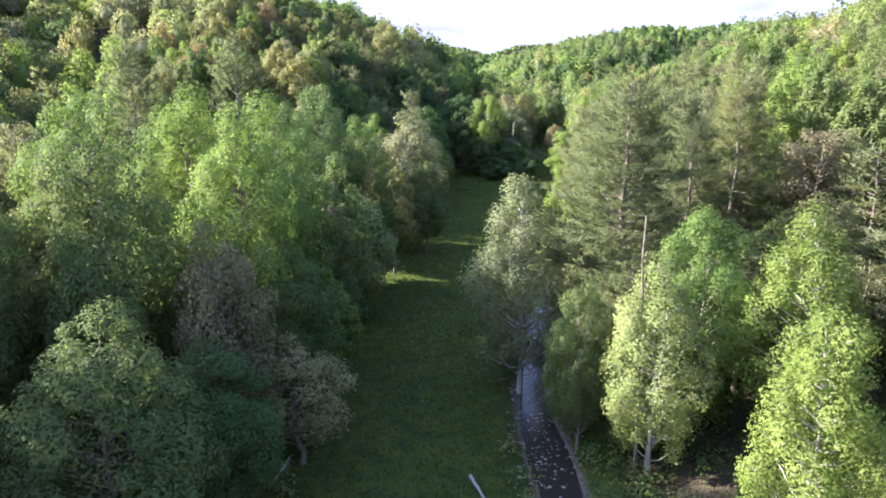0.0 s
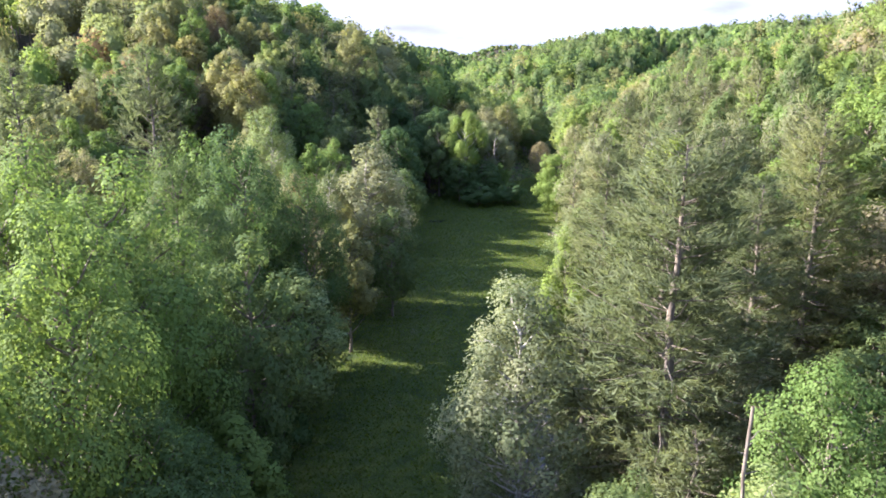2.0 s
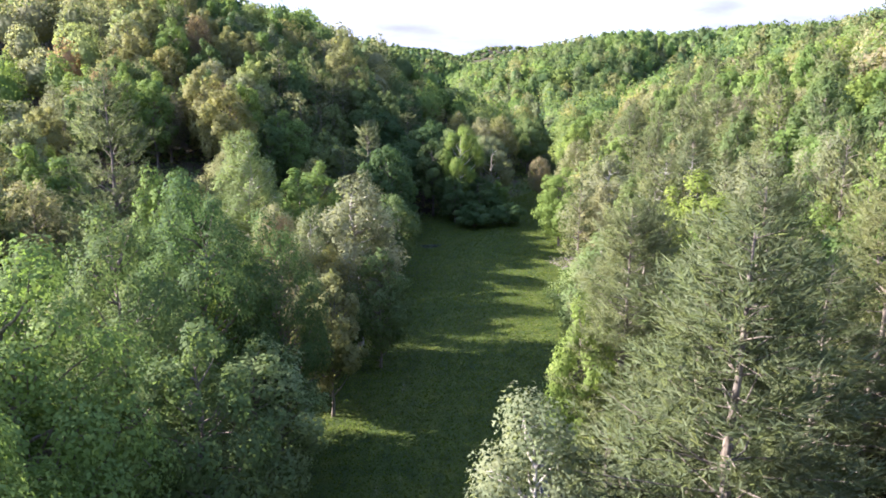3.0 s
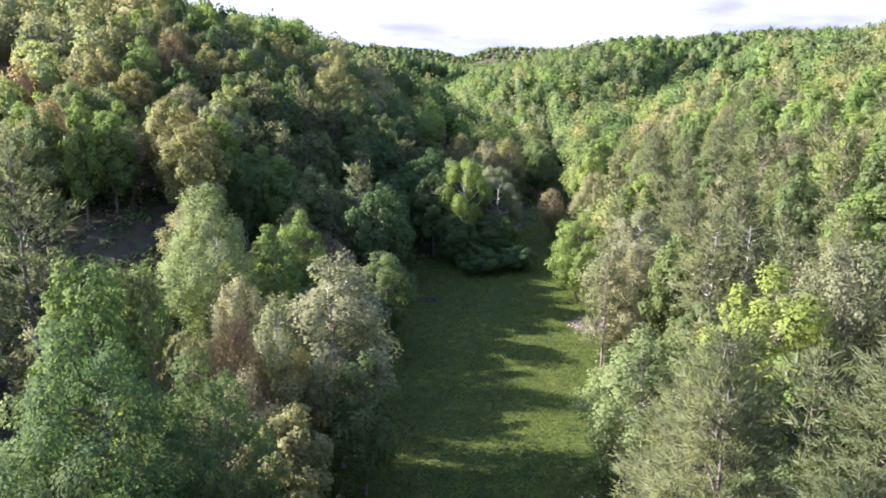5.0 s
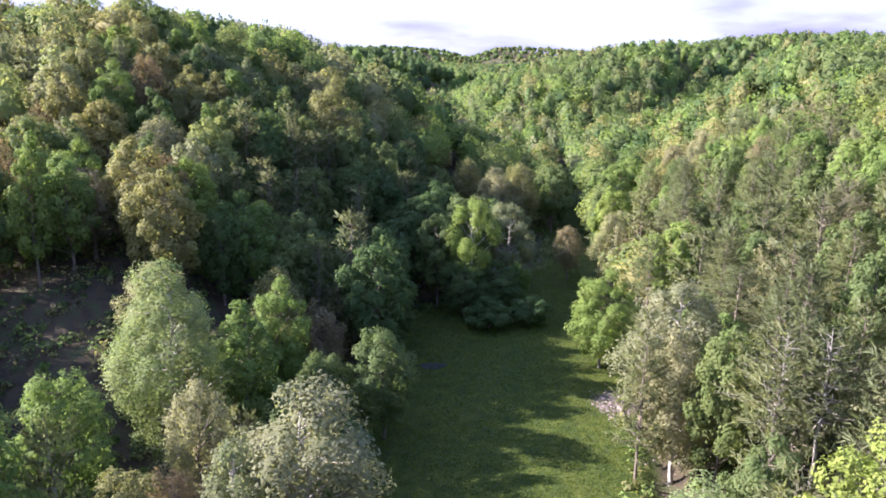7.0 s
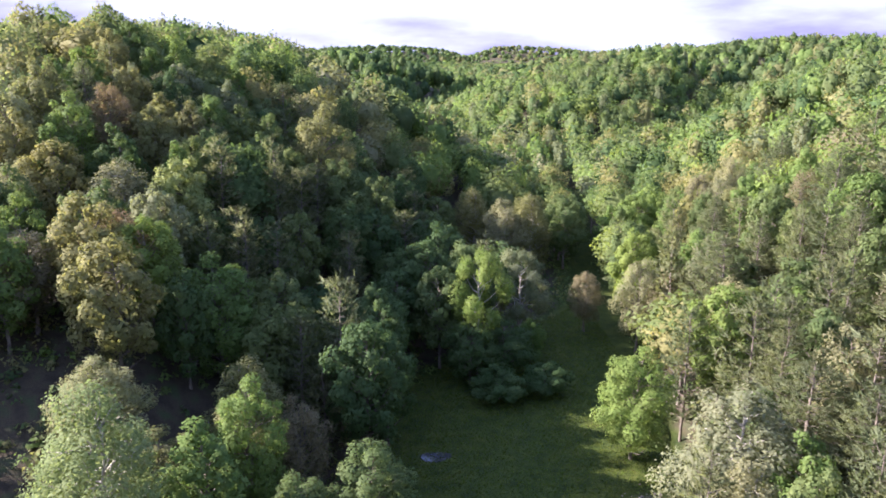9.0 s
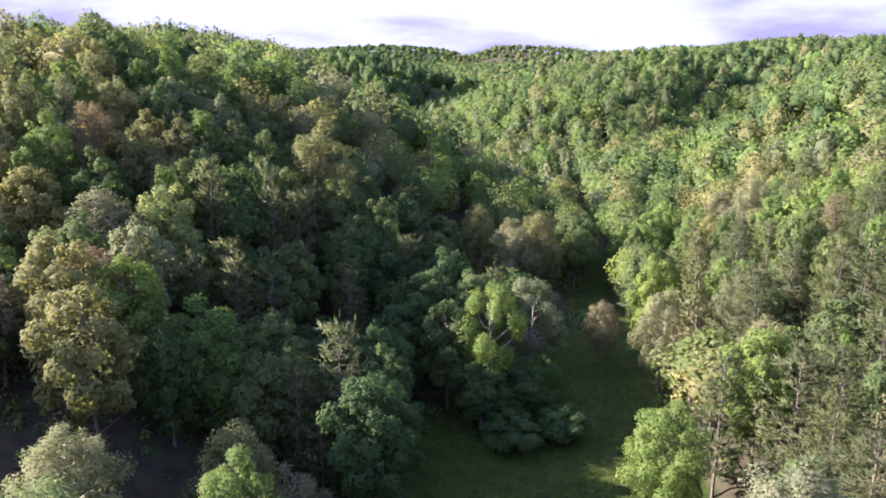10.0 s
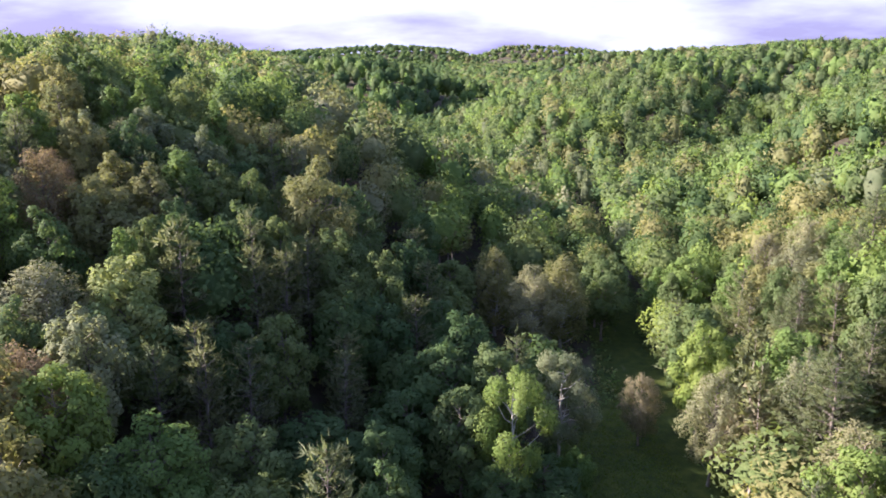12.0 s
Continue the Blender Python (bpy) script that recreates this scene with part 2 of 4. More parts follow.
VALLEY = [(0, -300, 16), (0, 40, 10), (2, 100, 12), (9, 135, 14), (14, 160, 16), (18, 185, 18), (31, 210, 9), (37, 225, 4.5), (40, 250, 3.5), (46, 300, 3), (54, 345, 3), (50, 385, 3), (28, 440, 4), (8, 520, 5), (6, 620, 5), (22, 690, 5), (75, 765, 6), (150, 850, 8), (260, 1000, 10), (300, 1400, 30)]
CREEK = [(9.5, -80), (9.0, 20), (8.6, 48), (8.2, 58), (8.6, 70), (11.5, 84), (16.5, 100), (23, 118), (29, 138), (33, 158), (37, 178), (42, 200), (49, 240)]
TRACK = [(-1.2, -60), (-1.6, 30), (-1.6, 48), (-2.7, 60), (-2.5, 70), (-1.0, 90), (2, 120), (7, 150), (18, 182), (31, 205), (36, 230), (41, 262), (48, 306), (54, 345)]


def lumps(x, y, size, amount):
    return amount * (np.sin(x / size + 1.7 * np.sin(y / size * 0.7)) * np.cos(y / size * 1.1 + 0.9 * np.sin(x / size * 0.8 + 2)))


def height(x, y):
    x, y = np.asarray(x, float), np.asarray(y, float)
    total = np.zeros(np.shape(x))
    for line in RIDGES.values():
        d, (h, w) = along(x, y, line)
        total = total + (h * np.exp(-(d / w) ** 2)) ** 4
    h = total ** 0.25
    for line in RAVINES:
        d, (deep, w) = along(x, y, line)
        h = np.maximum(h - deep * np.exp(-(d / w) ** 2), 0.25 * h)
    d, (w,) = along(x, y, VALLEY)
    h = h * step(w * 0.9, w + 34, d)
    h = h + (lumps(x, y, 38, 2.2) + lumps(x + 90, y - 40, 85, 4.0)) * step(w, w + 60, d) * (1 - 0.75 * step(330, 520, y)) + lumps(x, y, 9, 0.12)
    c, _ = along(x, y, CREEK)
    h = h - 1.2 * (1 - step(0.5, 3.0 + 0.5 * np.sin(y / 3.7), c)) * (y < 240)
    return h


def ground_z(x, y):
    return float(height(x, y))


def from_numpy(name, verts, faces, mats, index=None, smooth=False, normals=None):
    """A mesh out of arrays; faces all with the same number of corners."""
    me = bpy.data.meshes.new(name)
    k = faces.shape[1]
    me.vertices.add(len(verts))
    me.vertices.foreach_set("co", np.asarray(verts, np.float32).ravel())
    me.loops.add(faces.size)
    me.loops.foreach_set("vertex_index", np.asarray(faces, np.int32).ravel())
    me.polygons.add(len(faces))
    me.polygons.foreach_set("loop_start", np.arange(0, faces.size, k, dtype=np.int32))
    if index is not None:
        me.polygons.foreach_set("material_index", np.asarray(index, np.int32))
    me.polygons.foreach_set("use_smooth", np.full(len(faces), smooth))
    for m in mats:
        me.materials.append(m)
    me.update(calc_edges=True)
    me.validate()
    if normals is not None:
        me.polygons.foreach_set("use_smooth", np.full(len(faces), True))
        me.attributes.new("custom_normal", "FLOAT_VECTOR", "POINT").data.foreach_set("vector", np.asarray(normals, np.float32).ravel())
    return me


def spread(dense, lo, hi, far_lo, far_hi, grow=1.16):
    v = list(np.arange(lo, hi + 0.01, dense))
    s = dense
    while v[-1] < far_hi:
        s *= grow
        v.append(v[-1] + s)
    s = dense
    while v[0] > far_lo:
        s *= grow
        v.insert(0, v[0] - s)
    return np.array(v)


def build_ground():
    xs, ys = spread(1.0, -30, 62, -4200, 4200), spread(1.2, 20, 330, -2500, 4800)
    X, Y = np.meshgrid(xs, ys)
    Z = height(X, Y)
    nx, ny = len(xs), len(ys)
    i = np.arange(nx * ny).reshape(ny, nx)
    faces = np.stack([i[:-1, :-1], i[:-1, 1:], i[1:, 1:], i[1:, :-1]], -1).reshape(-1, 4)
    me = from_numpy("ground", np.stack([X, Y, Z], -1).reshape(-1, 3), faces, [GROUND], smooth=True)
    dv, (w,) = along(X, Y, VALLEY)
    dc, _ = along(X, Y, CREEK)
    dt, _ = along(X, Y, TRACK)
    rut = np.exp(-((dt - 0.8) / 0.5) ** 2) * (0.24 + 0.2 * np.sin(Y / 5.3) * np.sin(Y / 2.1))
    grav = np.maximum(0.9 * (1 - step(1.2, 2.9, dc)) * (1 - step(84, 100, Y)), 0.95 * np.exp(-(np.hypot((X - 28.5) / 3.6, (Y - 158.5) / 4.2)) ** 2))
    for name, v in (("woods", step(w * 0.95, w + 7, dv) * 0.95), ("rut", rut), ("gravel", grav)):
        me.attributes.new(name, "FLOAT", "POINT").data.foreach_set("value", np.asarray(v, np.float32).ravel())
    tagged(new("ground", me), "valley floor of green meadow between brown-littered wooded slopes", "ground", kind="structure")


build_ground()


def ribbon(pts, width, z, steps=6):
    """A flat band along a line, with slightly uneven banks."""
    p = np.array(pts, float)
    t = np.linspace(0, len(p) - 1, (len(p) - 1) * steps + 1)
    x, y = np.interp(t, range(len(p)), p[:, 0]), np.interp(t, range(len(p)), p[:, 1])
    dx, dy = np.gradient(x), np.gradient(y)
    n = np.hypot(dx, dy)
    nx, ny = dy / n, -dx / n
    half = width / 2 * (1 + 0.15 * np.sin(t * 5))
    v = np.concatenate([np.stack([x - nx * half, y - ny * half, np.full_like(x, z)], -1), np.stack([x + nx * half, y + ny * half, np.full_like(x, z)], -1)])
    k = len(x)
    f = np.array([(i, i + k, i + k + 1, i + 1) for i in range(k - 1)])
    return v, f


v, f = ribbon(CREEK[:7], 4.6, -0.78)
tagged(new("water", from_numpy("water", v, f, [WATER], smooth=True)), "shallow creek reflecting a violet-grey sky between stony banks", "creek", kind="structure")


# ---- plants: building blocks ----
def leaf_cards(rng, pts, normals, size, aspect=0.9, wild=0.55):
    """Small pointed leaves at the points, facing roughly along the normals."""
    n = len(pts)
    nr = normals + rng.normal(0, wild, (n, 3))
    nr /= np.linalg.norm(nr, axis=1, keepdims=True) + 1e-9
    a = np.cross(nr, rng.normal(0, 1, (n, 3)))
    a /= np.linalg.norm(a, axis=1, keepdims=True) + 1e-9
    b = np.cross(nr, a)
    s = (size * rng.uniform(0.6, 1.35, n))[:, None]
    w = s * aspect * rng.uniform(0.7, 1.2, n)[:, None]
    v = np.stack([pts - a * s * 0.5 + b * w * 0.5, pts - a * s * 0.5 - b * w * 0.5, pts + a * s * 0.5], 1).reshape(-1, 3)
    # leaves of one spray share its light: shade mostly by the spray's own slope
    soft = normals / (np.linalg.norm(normals, axis=1, keepdims=True) + 1e-9) * 0.68 + nr * 0.32
    return v, np.arange(3 * n).reshape(-1, 3), np.repeat(soft / np.linalg.norm(soft, axis=1, keepdims=True), 3, 0)


def tube(path, radii, sides=6):
    """A tapered, bending limb."""
    path = np.asarray(path, float)
    d = np.gradient(path, axis=0)
    d /= np.linalg.norm(d, axis=1, keepdims=True) + 1e-9
    u = np.cross(d, [0.31, 0.95, 0.05])
    u /= np.linalg.norm(u, axis=1, keepdims=True) + 1e-9
    w = np.cross(d, u)
    ang = np.linspace(0, 2 * math.pi, sides, endpoint=False)
    r = np.asarray(radii)[:, None, None]
    v = path[:, None] + r * (np.cos(ang)[None, :, None] * u[:, None] + np.sin(ang)[None, :, None] * w[:, None])
    k = len(path)
    f = [(i * sides + j, i * sides + (j + 1) % sides, (i + 1) * sides + (j + 1) % sides, (i + 1) * sides + j) for i in range(k - 1) for j in range(sides)]
    return v.reshape(-1, 3), np.array(f)


def join(pieces):
    vs, fs, o = [], [], 0
    for v, f in pieces:
        vs.append(v)
        fs.append(f + o)
        o += len(v)
    return np.concatenate(vs), np.concatenate(fs)


def bent(rng, a, b, k=5, sag=0.0, wild=0.05):
    a, b = np.asarray(a, float), np.asarray(b, float)
    t = np.linspace(0, 1, k)[:, None]
    p = a + (b - a) * t
    ln = np.linalg.norm(b - a)
    p[1:-1] += rng.normal(0, wild * ln, (k - 2, 3))
    p[:, 2] += sag * ln * 4 * (t * (1 - t))[:, 0]
    return p


def sphere_points(rng, n):
    p = rng.normal(0, 1, (n, 3))
    return p / np.linalg.norm(p, axis=1, keepdims=True)


def broadleaf(seed, tall=18.0, wide=9.0, bole=0.25, lobes=26, leaf=0.55, leaves=3600, gaps=0.0, upright=0.0, wild=0.45, trunk_r=0.26, twigs=0, body=0.70):
    """Crown of leaf lobes on limbs: returns trunk, limbs and crown as arrays. Base at the origin."""
    rng = np.random.default_rng(seed)
    base = tall * bole
    ch, r = tall - base, wide / 2
    centre = np.array([0, 0, base + ch * 0.52])
    # lobes near the crown's outside, fuller above than below
    cs, rs = [], []
    for i in range(lobes):
        ph = i * 2.39996 + rng.uniform(-0.5, 0.5)
        z = 1 - 1.85 * (i + rng.uniform(0.1, 0.9)) / lobes
        ring = math.sqrt(max(0.05, 1 - z * z)) * (1 - upright * 0.35 * max(z, 0))
        k = rng.uniform(0.64, 1.06)
        cs.append(centre + np.array([math.cos(ph) * ring * r * k, math.sin(ph) * ring * r * k, z * ch * 0.5 * rng.uniform(0.72, 1.06)]))
        rs.append(r * rng.uniform(0.16, 0.36) * (1 - 0.2 * abs(z)))
    cs, rs = np.array(cs), np.array(rs)
    if body:
        cs = np.concatenate([cs, [centre - np.array([0, 0, 0.04 * ch])]])
        rs = np.append(rs, r * body)
    stretch = np.ones((len(cs), 3))
    if body:
        stretch[-1, 2] = ch * 0.5 / r
    share = rs ** 2 / np.sum(rs ** 2)
    pts, nrm = [], []
    for i, (c, q, s) in enumerate(zip(cs, rs, share)):
        n = int(leaves * s * 1.7)
        d = sphere_points(rng, n)
        p = c + d * q * stretch[i] * np.array([1, 1, 0.9 + 0.4 * upright]) * rng.uniform(*((0.50, 1.26) if gaps > 0.1 else (0.64, 1.16)), (n, 1))
        keep = np.ones(n, bool)
        for k, (c2, q2) in enumerate(zip(cs, rs)):
            if k != i:
                keep &= np.linalg.norm((p - c2) / stretch[k], axis=1) > q2 * 0.72
        if gaps:
            keep &= rng.uniform(0, 1, n) > gaps
        out = p - centre
        out /= np.linalg.norm(out, axis=1, keepdims=True)
        pts.append(p[keep])
        nrm.append((d * 0.8 + out * 0.5 + np.array([0, 0, 0.45]))[keep])
    crown = leaf_cards(rng, np.concatenate(pts), np.concatenate(nrm), leaf, wild=wild)
    top = centre + np.array([rng.uniform(-0.6, 0.6), rng.uniform(-0.6, 0.6), ch * 0.40])
    path = bent(rng, (0, 0, -0.4), top, 8, 0, 0.012)
    path[0, :2] = path[1, :2] * 0.4
    radii = trunk_r * np.linspace(1, 0.18, 8)
    radii[0] *= 1.35
    trunk = tube(path, radii, 7)
    limbs = []
    for c, q in zip(cs[:lobes], rs[:lobes]):
        z0 = np.clip(c[2] - np.hypot(c[0], c[1]) * rng.uniform(0.5, 1.0), base * 0.8, top[2] - 0.5)
        t = (z0 + 0.4) / (top[2] + 0.4)
        a = np.array([np.interp(t, np.linspace(0, 1, 8), path[:, i]) for i in range(3)])
        limbs.append(tube(bent(rng, a, c, 4, -0.05), trunk_r * np.linspace(0.42, 0.08, 4), 3))
        for _ in range(twigs):
            e = c + sphere_points(rng, 1)[0] * q * 0.85
            limbs.append(tube(bent(rng, c, e, 3), trunk_r * np.linspace(0.12, 0.03, 3), 3))
    return trunk, join(limbs), crown


def needle_cards(rng, pts, ways, normals, size, width):
    """Slender bundles of needles at the points, each along its own way."""
    n = len(pts)
    a = ways + rng.normal(0, 0.28, (n, 3))
    a /= np.linalg.norm(a, axis=1, keepdims=True) + 1e-9
    b = np.cross(a, rng.normal(0, 1, (n, 3)))
    b /= np.linalg.norm(b, axis=1, keepdims=True) + 1e-9
    s = (size * rng.uniform(0.6, 1.3, n))[:, None]
    v = np.stack([pts + b * width * s, pts - b * width * s, pts + a * s], 1).reshape(-1, 3)
    nr = normals / np.linalg.norm(normals, axis=1, keepdims=True) + rng.normal(0, 0.1, (n, 3))
    return v, np.arange(3 * n).reshape(-1, 3), np.repeat(nr / np.linalg.norm(nr, axis=1, keepdims=True), 3, 0)


def pine(seed, tall=27.0, wide=11.0, bare=0.32, needle=0.6, plumes=9, bundles=10, whorl=1.05, trunk_r=0.36, sag=-0.03, width=0.1):
    """White pine: straight bole, uneven tiers of level branches that carry soft upswept plumes of needles."""
    rng = np.random.default_rng(seed)
    path = bent(rng, (0, 0, -0.4), (rng.uniform(-0.3, 0.3), rng.uniform(-0.3, 0.3), tall), 9, 0, 0.004)
    trunk = tube(path, trunk_r * np.linspace(1, 0.08, 9), 7)
    limbs, pts, ways, nrm = [], [], [], []
    z = tall * bare
    while z < tall - 0.3:
        u = (z - tall * bare) / (tall * (1 - bare))
        ln0 = wide / 2 * (1.0 - u) ** 0.66 * (0.6 + 0.4 * min(1, u * 4)) + 0.3
        n = rng.integers(3, 7) if u < 0.92 else 4
        ph = rng.uniform(0, 6.28)
        x0, y0 = np.interp(z, path[:, 2], path[:, 0]), np.interp(z, path[:, 2], path[:, 1])
        for i in range(n):
            ln = ln0 * rng.uniform(0.5, 1.18)
            an = ph + i * 6.283 / n + rng.uniform(-0.35, 0.35)
            way = np.array([math.cos(an), math.sin(an), rng.uniform(-0.06, 0.26) + 0.55 * u])
            a = np.array([x0, y0, z + rng.uniform(-0.5, 0.5)])
            line = bent(rng, a, a + way * ln, 4, sag, 0.03)
            limbs.append(tube(line, np.linspace(0.06, 0.014, 4) * (0.5 + 0.7 * (1 - u)), 3))
            m = max(2, int(plumes * ln / (wide / 2)))
            side = np.cross(way, (0, 0, 1.0))
            for t in rng.uniform(0.28, 1.03, m):
                off = rng.normal(0, 0.26) * ln * (1.1 - 0.75 * t)
                c = a + way * ln * t + side * off + np.array([0, 0, rng.normal(0.06, 0.16)])
                tip = way * 0.7 + side * np.sign(off) * rng.uniform(0.1, 0.8) + np.array([0, 0, rng.uniform(0.1, 0.5)])
                k = rng.integers(max(2, bundles - 3), bundles + 4)
                run = rng.uniform(-0.1, 0.75, (k, 1))
                pts.append(c + tip * run + rng.normal(0, 0.07, (k, 3)))
                ways.append(tip + rng.normal(0, 0.55, (k, 3)))
                nrm.append(np.array([way[0] * 0.5, way[1] * 0.5, 0.75]) + rng.normal(0, 0.3, (k, 3)))
        z += whorl * rng.uniform(0.7, 1.3)
    crown = needle_cards(rng, np.concatenate(pts), np.concatenate(ways), np.concatenate(nrm), needle, width)
    return trunk, join(limbs), crown


SPECIES = {}


def prototype(kind, arrays, bark):
    """Registers the meshes of one tree shape; its copies share them."""
    trunk, limbs, crown = arrays
    SPECIES.setdefault(kind, []).append((
        from_numpy(kind + "_trunk", *join([trunk, limbs]), [bark], smooth=True),
        from_numpy(kind + "_crown", crown[0], crown[1], [LEAF["mid"]], normals=crown[2]),
        float(crown[0][:, 2].max()), float(np.percentile(np.hypot(crown[0][:, 0], crown[0][:, 1]), 97))))


for s in range(2):
    prototype("big_maple", broadleaf(5 + s, 20, 11, 0.07, 90, 0.19, 34000, twigs=1), BARK)
    prototype("big_pine", pine(64 + s, 27, 11, 0.30, 0.5, 30, 17, 0.62, width=0.055), BARK)
    prototype("crooked", broadleaf(15 + s, 20, 11.5, 0.12, 24, 0.28, 13000, 0.12, 0.3, 0.6, 0.3, twigs=3, body=0), PALE_BARK)
    prototype("big_sycamore", broadleaf(8 + s, 20, 8.5, 0.05, 76, 0.2, 24000, 0.2, 1.0, 0.6, twigs=2, body=0.4), PALE_BARK)
for s in range(3):
    prototype("maple", broadleaf(10 + s, 20, 11, 0.07, 60, 0.33, 10500), BARK)
    prototype("sycamore", broadleaf(20 + s, 20, 8.5, 0.06, 64, 0.25, 14500, 0.2, 1.0, 0.6, twigs=1, body=0.4), PALE_BARK)
    prototype("oak", broadleaf(30 + s, 18, 10, 0.14, 44, 0.42, 6400, 0.03), BARK)
    prototype("poplar", broadleaf(40 + s, 20, 7.5, 0.14, 40, 0.38, 5600, 0.03, 0.8), BARK)
    prototype("budding", broadleaf(50 + s, 17, 9, 0.12, 48, 0.23, 11000, 0.22, 0.4, 0.7, twigs=1, body=0.6), BARK)
    prototype("pine", pine(60 + s, 27, 11, 0.30, 0.62, 18, 11, 0.75, width=0.075), BARK)
    prototype("bare_pine", pine(90 + s, 24, 9, 0.55, 0.6, 13, 9, 0.85, 0.24, width=0.10), DEAD_WOOD)
    prototype("young_pine", pine(70 + s, 17, 8, 0.2, 0.66, 11, 8, 0.75, 0.2, width=0.095), BARK)
    prototype("shrub", broadleaf(80 + s, 5, 5, 0.06, 26, 0.2, 5200, 0.08, 0, 0.6, 0.09), BARK)

PLANTED = []
KIND_WORDS = {"big_pine": ("pine_tree", "pine tree"), "crooked": ("sycamore_tree", "tree"), "maple": ("broadleaf_tree", "tree"), "big_maple": ("broadleaf_tree", "tree"), "big_sycamore": ("sycamore_tree", "tree"), "sycamore": ("sycamore_tree", "tree"), "oak": ("broadleaf_tree", "tree"), "poplar": ("broadleaf_tree", "tree"),
              "budding": ("budding_tree", "tree"), "pine": ("pine_tree", "pine tree"), "young_pine": ("pine_tree", "pine tree"), "bare_pine": ("pine_tree", "pine tree"), "shrub": ("shrub", "shrub")}
SHAPE_WORDS = {"big_pine": "tall plumed white pine", "crooked": "crooked open-crowned sycamore", "maple": "broad round-crowned tree", "big_maple": "broad round-crowned tree", "big_sycamore": "tall pale-barked sycamore", "sycamore": "tall pale-barked sycamore", "oak": "round-crowned woodland tree", "poplar": "slender upright tree",
               "budding": "thin-crowned spring tree", "pine": "tall tiered white pine", "young_pine": "young tiered pine", "bare_pine": "bare-stemmed tall pine", "shrub": "low rounded shrub"}
COLOUR_WORDS = {"fresh": "with fresh green leaves", "lime": "with lime-green leaves", "mid": "with mid-green leaves", "deep": "with deep green leaves", "olive": "with olive-yellow leaves",
                "pale": "with buff-green leaves", "silver": "with silvery green leaves", "bronze": "with bronze-brown leaves", "grey": "with grey-brown buds", "tender": "with pale green leaves", "pine": "with grey-green needles"}


def tree(kind, x, y, top, radius, leaf, where="on the valley floor", turn=None, variant=None):
    """One tree as a thing: branched trunk and crown under an empty at its foot."""
    rng = random.Random(f"{kind}{x:.2f}{y:.2f}")
    shapes = SPECIES[kind]
    tr, cr, h0, r0 = shapes[rng.randrange(len(shapes)) if variant is None else variant]
    z = ground_z(x, y)
    name, category = KIND_WORDS[kind]
    root = new(name)
    root.empty_display_size = 0.5
    k, w = max(top - z, 2.0) / h0, radius / r0
    root.matrix_basis = pose(x, y, z, 0, 0, rng.uniform(0, 360) if turn is None else turn) @ Matrix.Diagonal((w, w, k, 1))
    for part_name, me in (("trunk", tr), ("crown", cr)):
        o = new(part_name, me)
        o.parent = root
        if part_name == "crown":
            o.material_slots[0].link = "OBJECT"
            o.material_slots[0].material = LEAF[leaf]
    tagged(root, f"{SHAPE_WORDS[kind]} {COLOUR_WORDS[leaf]} {where}", category, group=f"{category}s of the valley")
    PLANTED.append((x, y, radius))
    return root


# ---- trees that stand out, by the creek and along the meadow ----
# near bank of the creek and the slope beyond it
tree("big_sycamore", 15.0, 48.5, 17.6, 4.0, "tender", "beside the creek")
tree("big_maple", 19.4, 53.4, 19.9, 4.3, "fresh", "on the creek bank")
tree("big_maple", 10.7, 53.6, 13.9, 2.9, "mid", "beside the creek")
tree("big_sycamore", 24.6, 47.6, 21.0, 4.2, "lime", "on the creek bank")
tree("big_sycamore", 19.6, 35.0, 18.2, 3.6, "lime", "on the creek bank")
tree("big_pine", 23.9, 71.4, 25.4, 5.0, "pine", "on the creek bank")
tree("big_pine", 29.8, 75.2, 29.2, 5.4, "pine", "on the creekside slope")
tree("big_pine", 16.6, 84.2, 25.8, 4.8, "pine", "on the creek bank")
tree("maple", 13.9, 84.6, 18.4, 3.0, "lime", "on the creek bank")
tree("budding", 37.0, 109.0, 25.8, 5.2, "pale", "on the creekside slope")
tree("sycamore", 22.4, 115.6, 16.0, 5.0, "tender", "at the meadow's edge")
tree("budding", 38.6, 203.6, 16.8, 4.0, "pale", "at the meadow's edge")
tree("maple", 28.8, 170.2, 15.4, 4.9, "fresh", "at the meadow's edge")
tree("maple", 12.2, 60.0, 9.8, 3.2, "mid", "beside the creek")
tree("big_sycamore", 7.0, 64.6, 20.4, 5.0, "silver", "beside the creek")
tree("shrub", 15.0, 52.0, 7.0, 3.4, "lime", "on the creek bank")
tree("shrub", 19.5, 56.0, 6.0, 3.2, "fresh", "on the creek bank")
tree("shrub", 27.0, 47.0, 7.0, 3.6, "fresh", "on the creek bank")
tree("big_pine", 15.6, 63.5, 29.2, 7.4, "pine", "beside the creek", 40, 0)
tree("budding", 40.0, 78.0, 23.0, 6.0, "grey", "on the creekside slope")
tree("budding", 33.0, 62.0, 19.0, 4.4, "olive", "on the creekside slope")
tree("maple", 45.5, 96.0, 31.0, 5.5, "fresh", "on the creekside slope")
tree("poplar", 38.5, 87.0, 26.5, 4.4, "lime", "on the creekside slope")
tree("big_pine", 27.0, 86.0, 27.0, 6.0, "pine", "on the creekside slope")
tree("big_pine", 20.5, 79.0, 23.0, 5.0, "pine", "on the creek bank")
tree("big_pine", 21.0, 95.0, 23.8, 5.6, "pine", "on the creek bank")
tree("maple", 30.6, 107.4, 24.0, 5.8, "lime", "on the creek bank")
tree("bare_pine", 34.0, 128.5, 23.0, 4.8, "pine", "on the creek bank")
tree("bare_pine", 36.5, 126.0, 23.5, 4.6, "pine", "on the creek bank")
tree("sycamore", 31.8, 148.5, 20.8, 6.4, "pale", "at the meadow's edge")
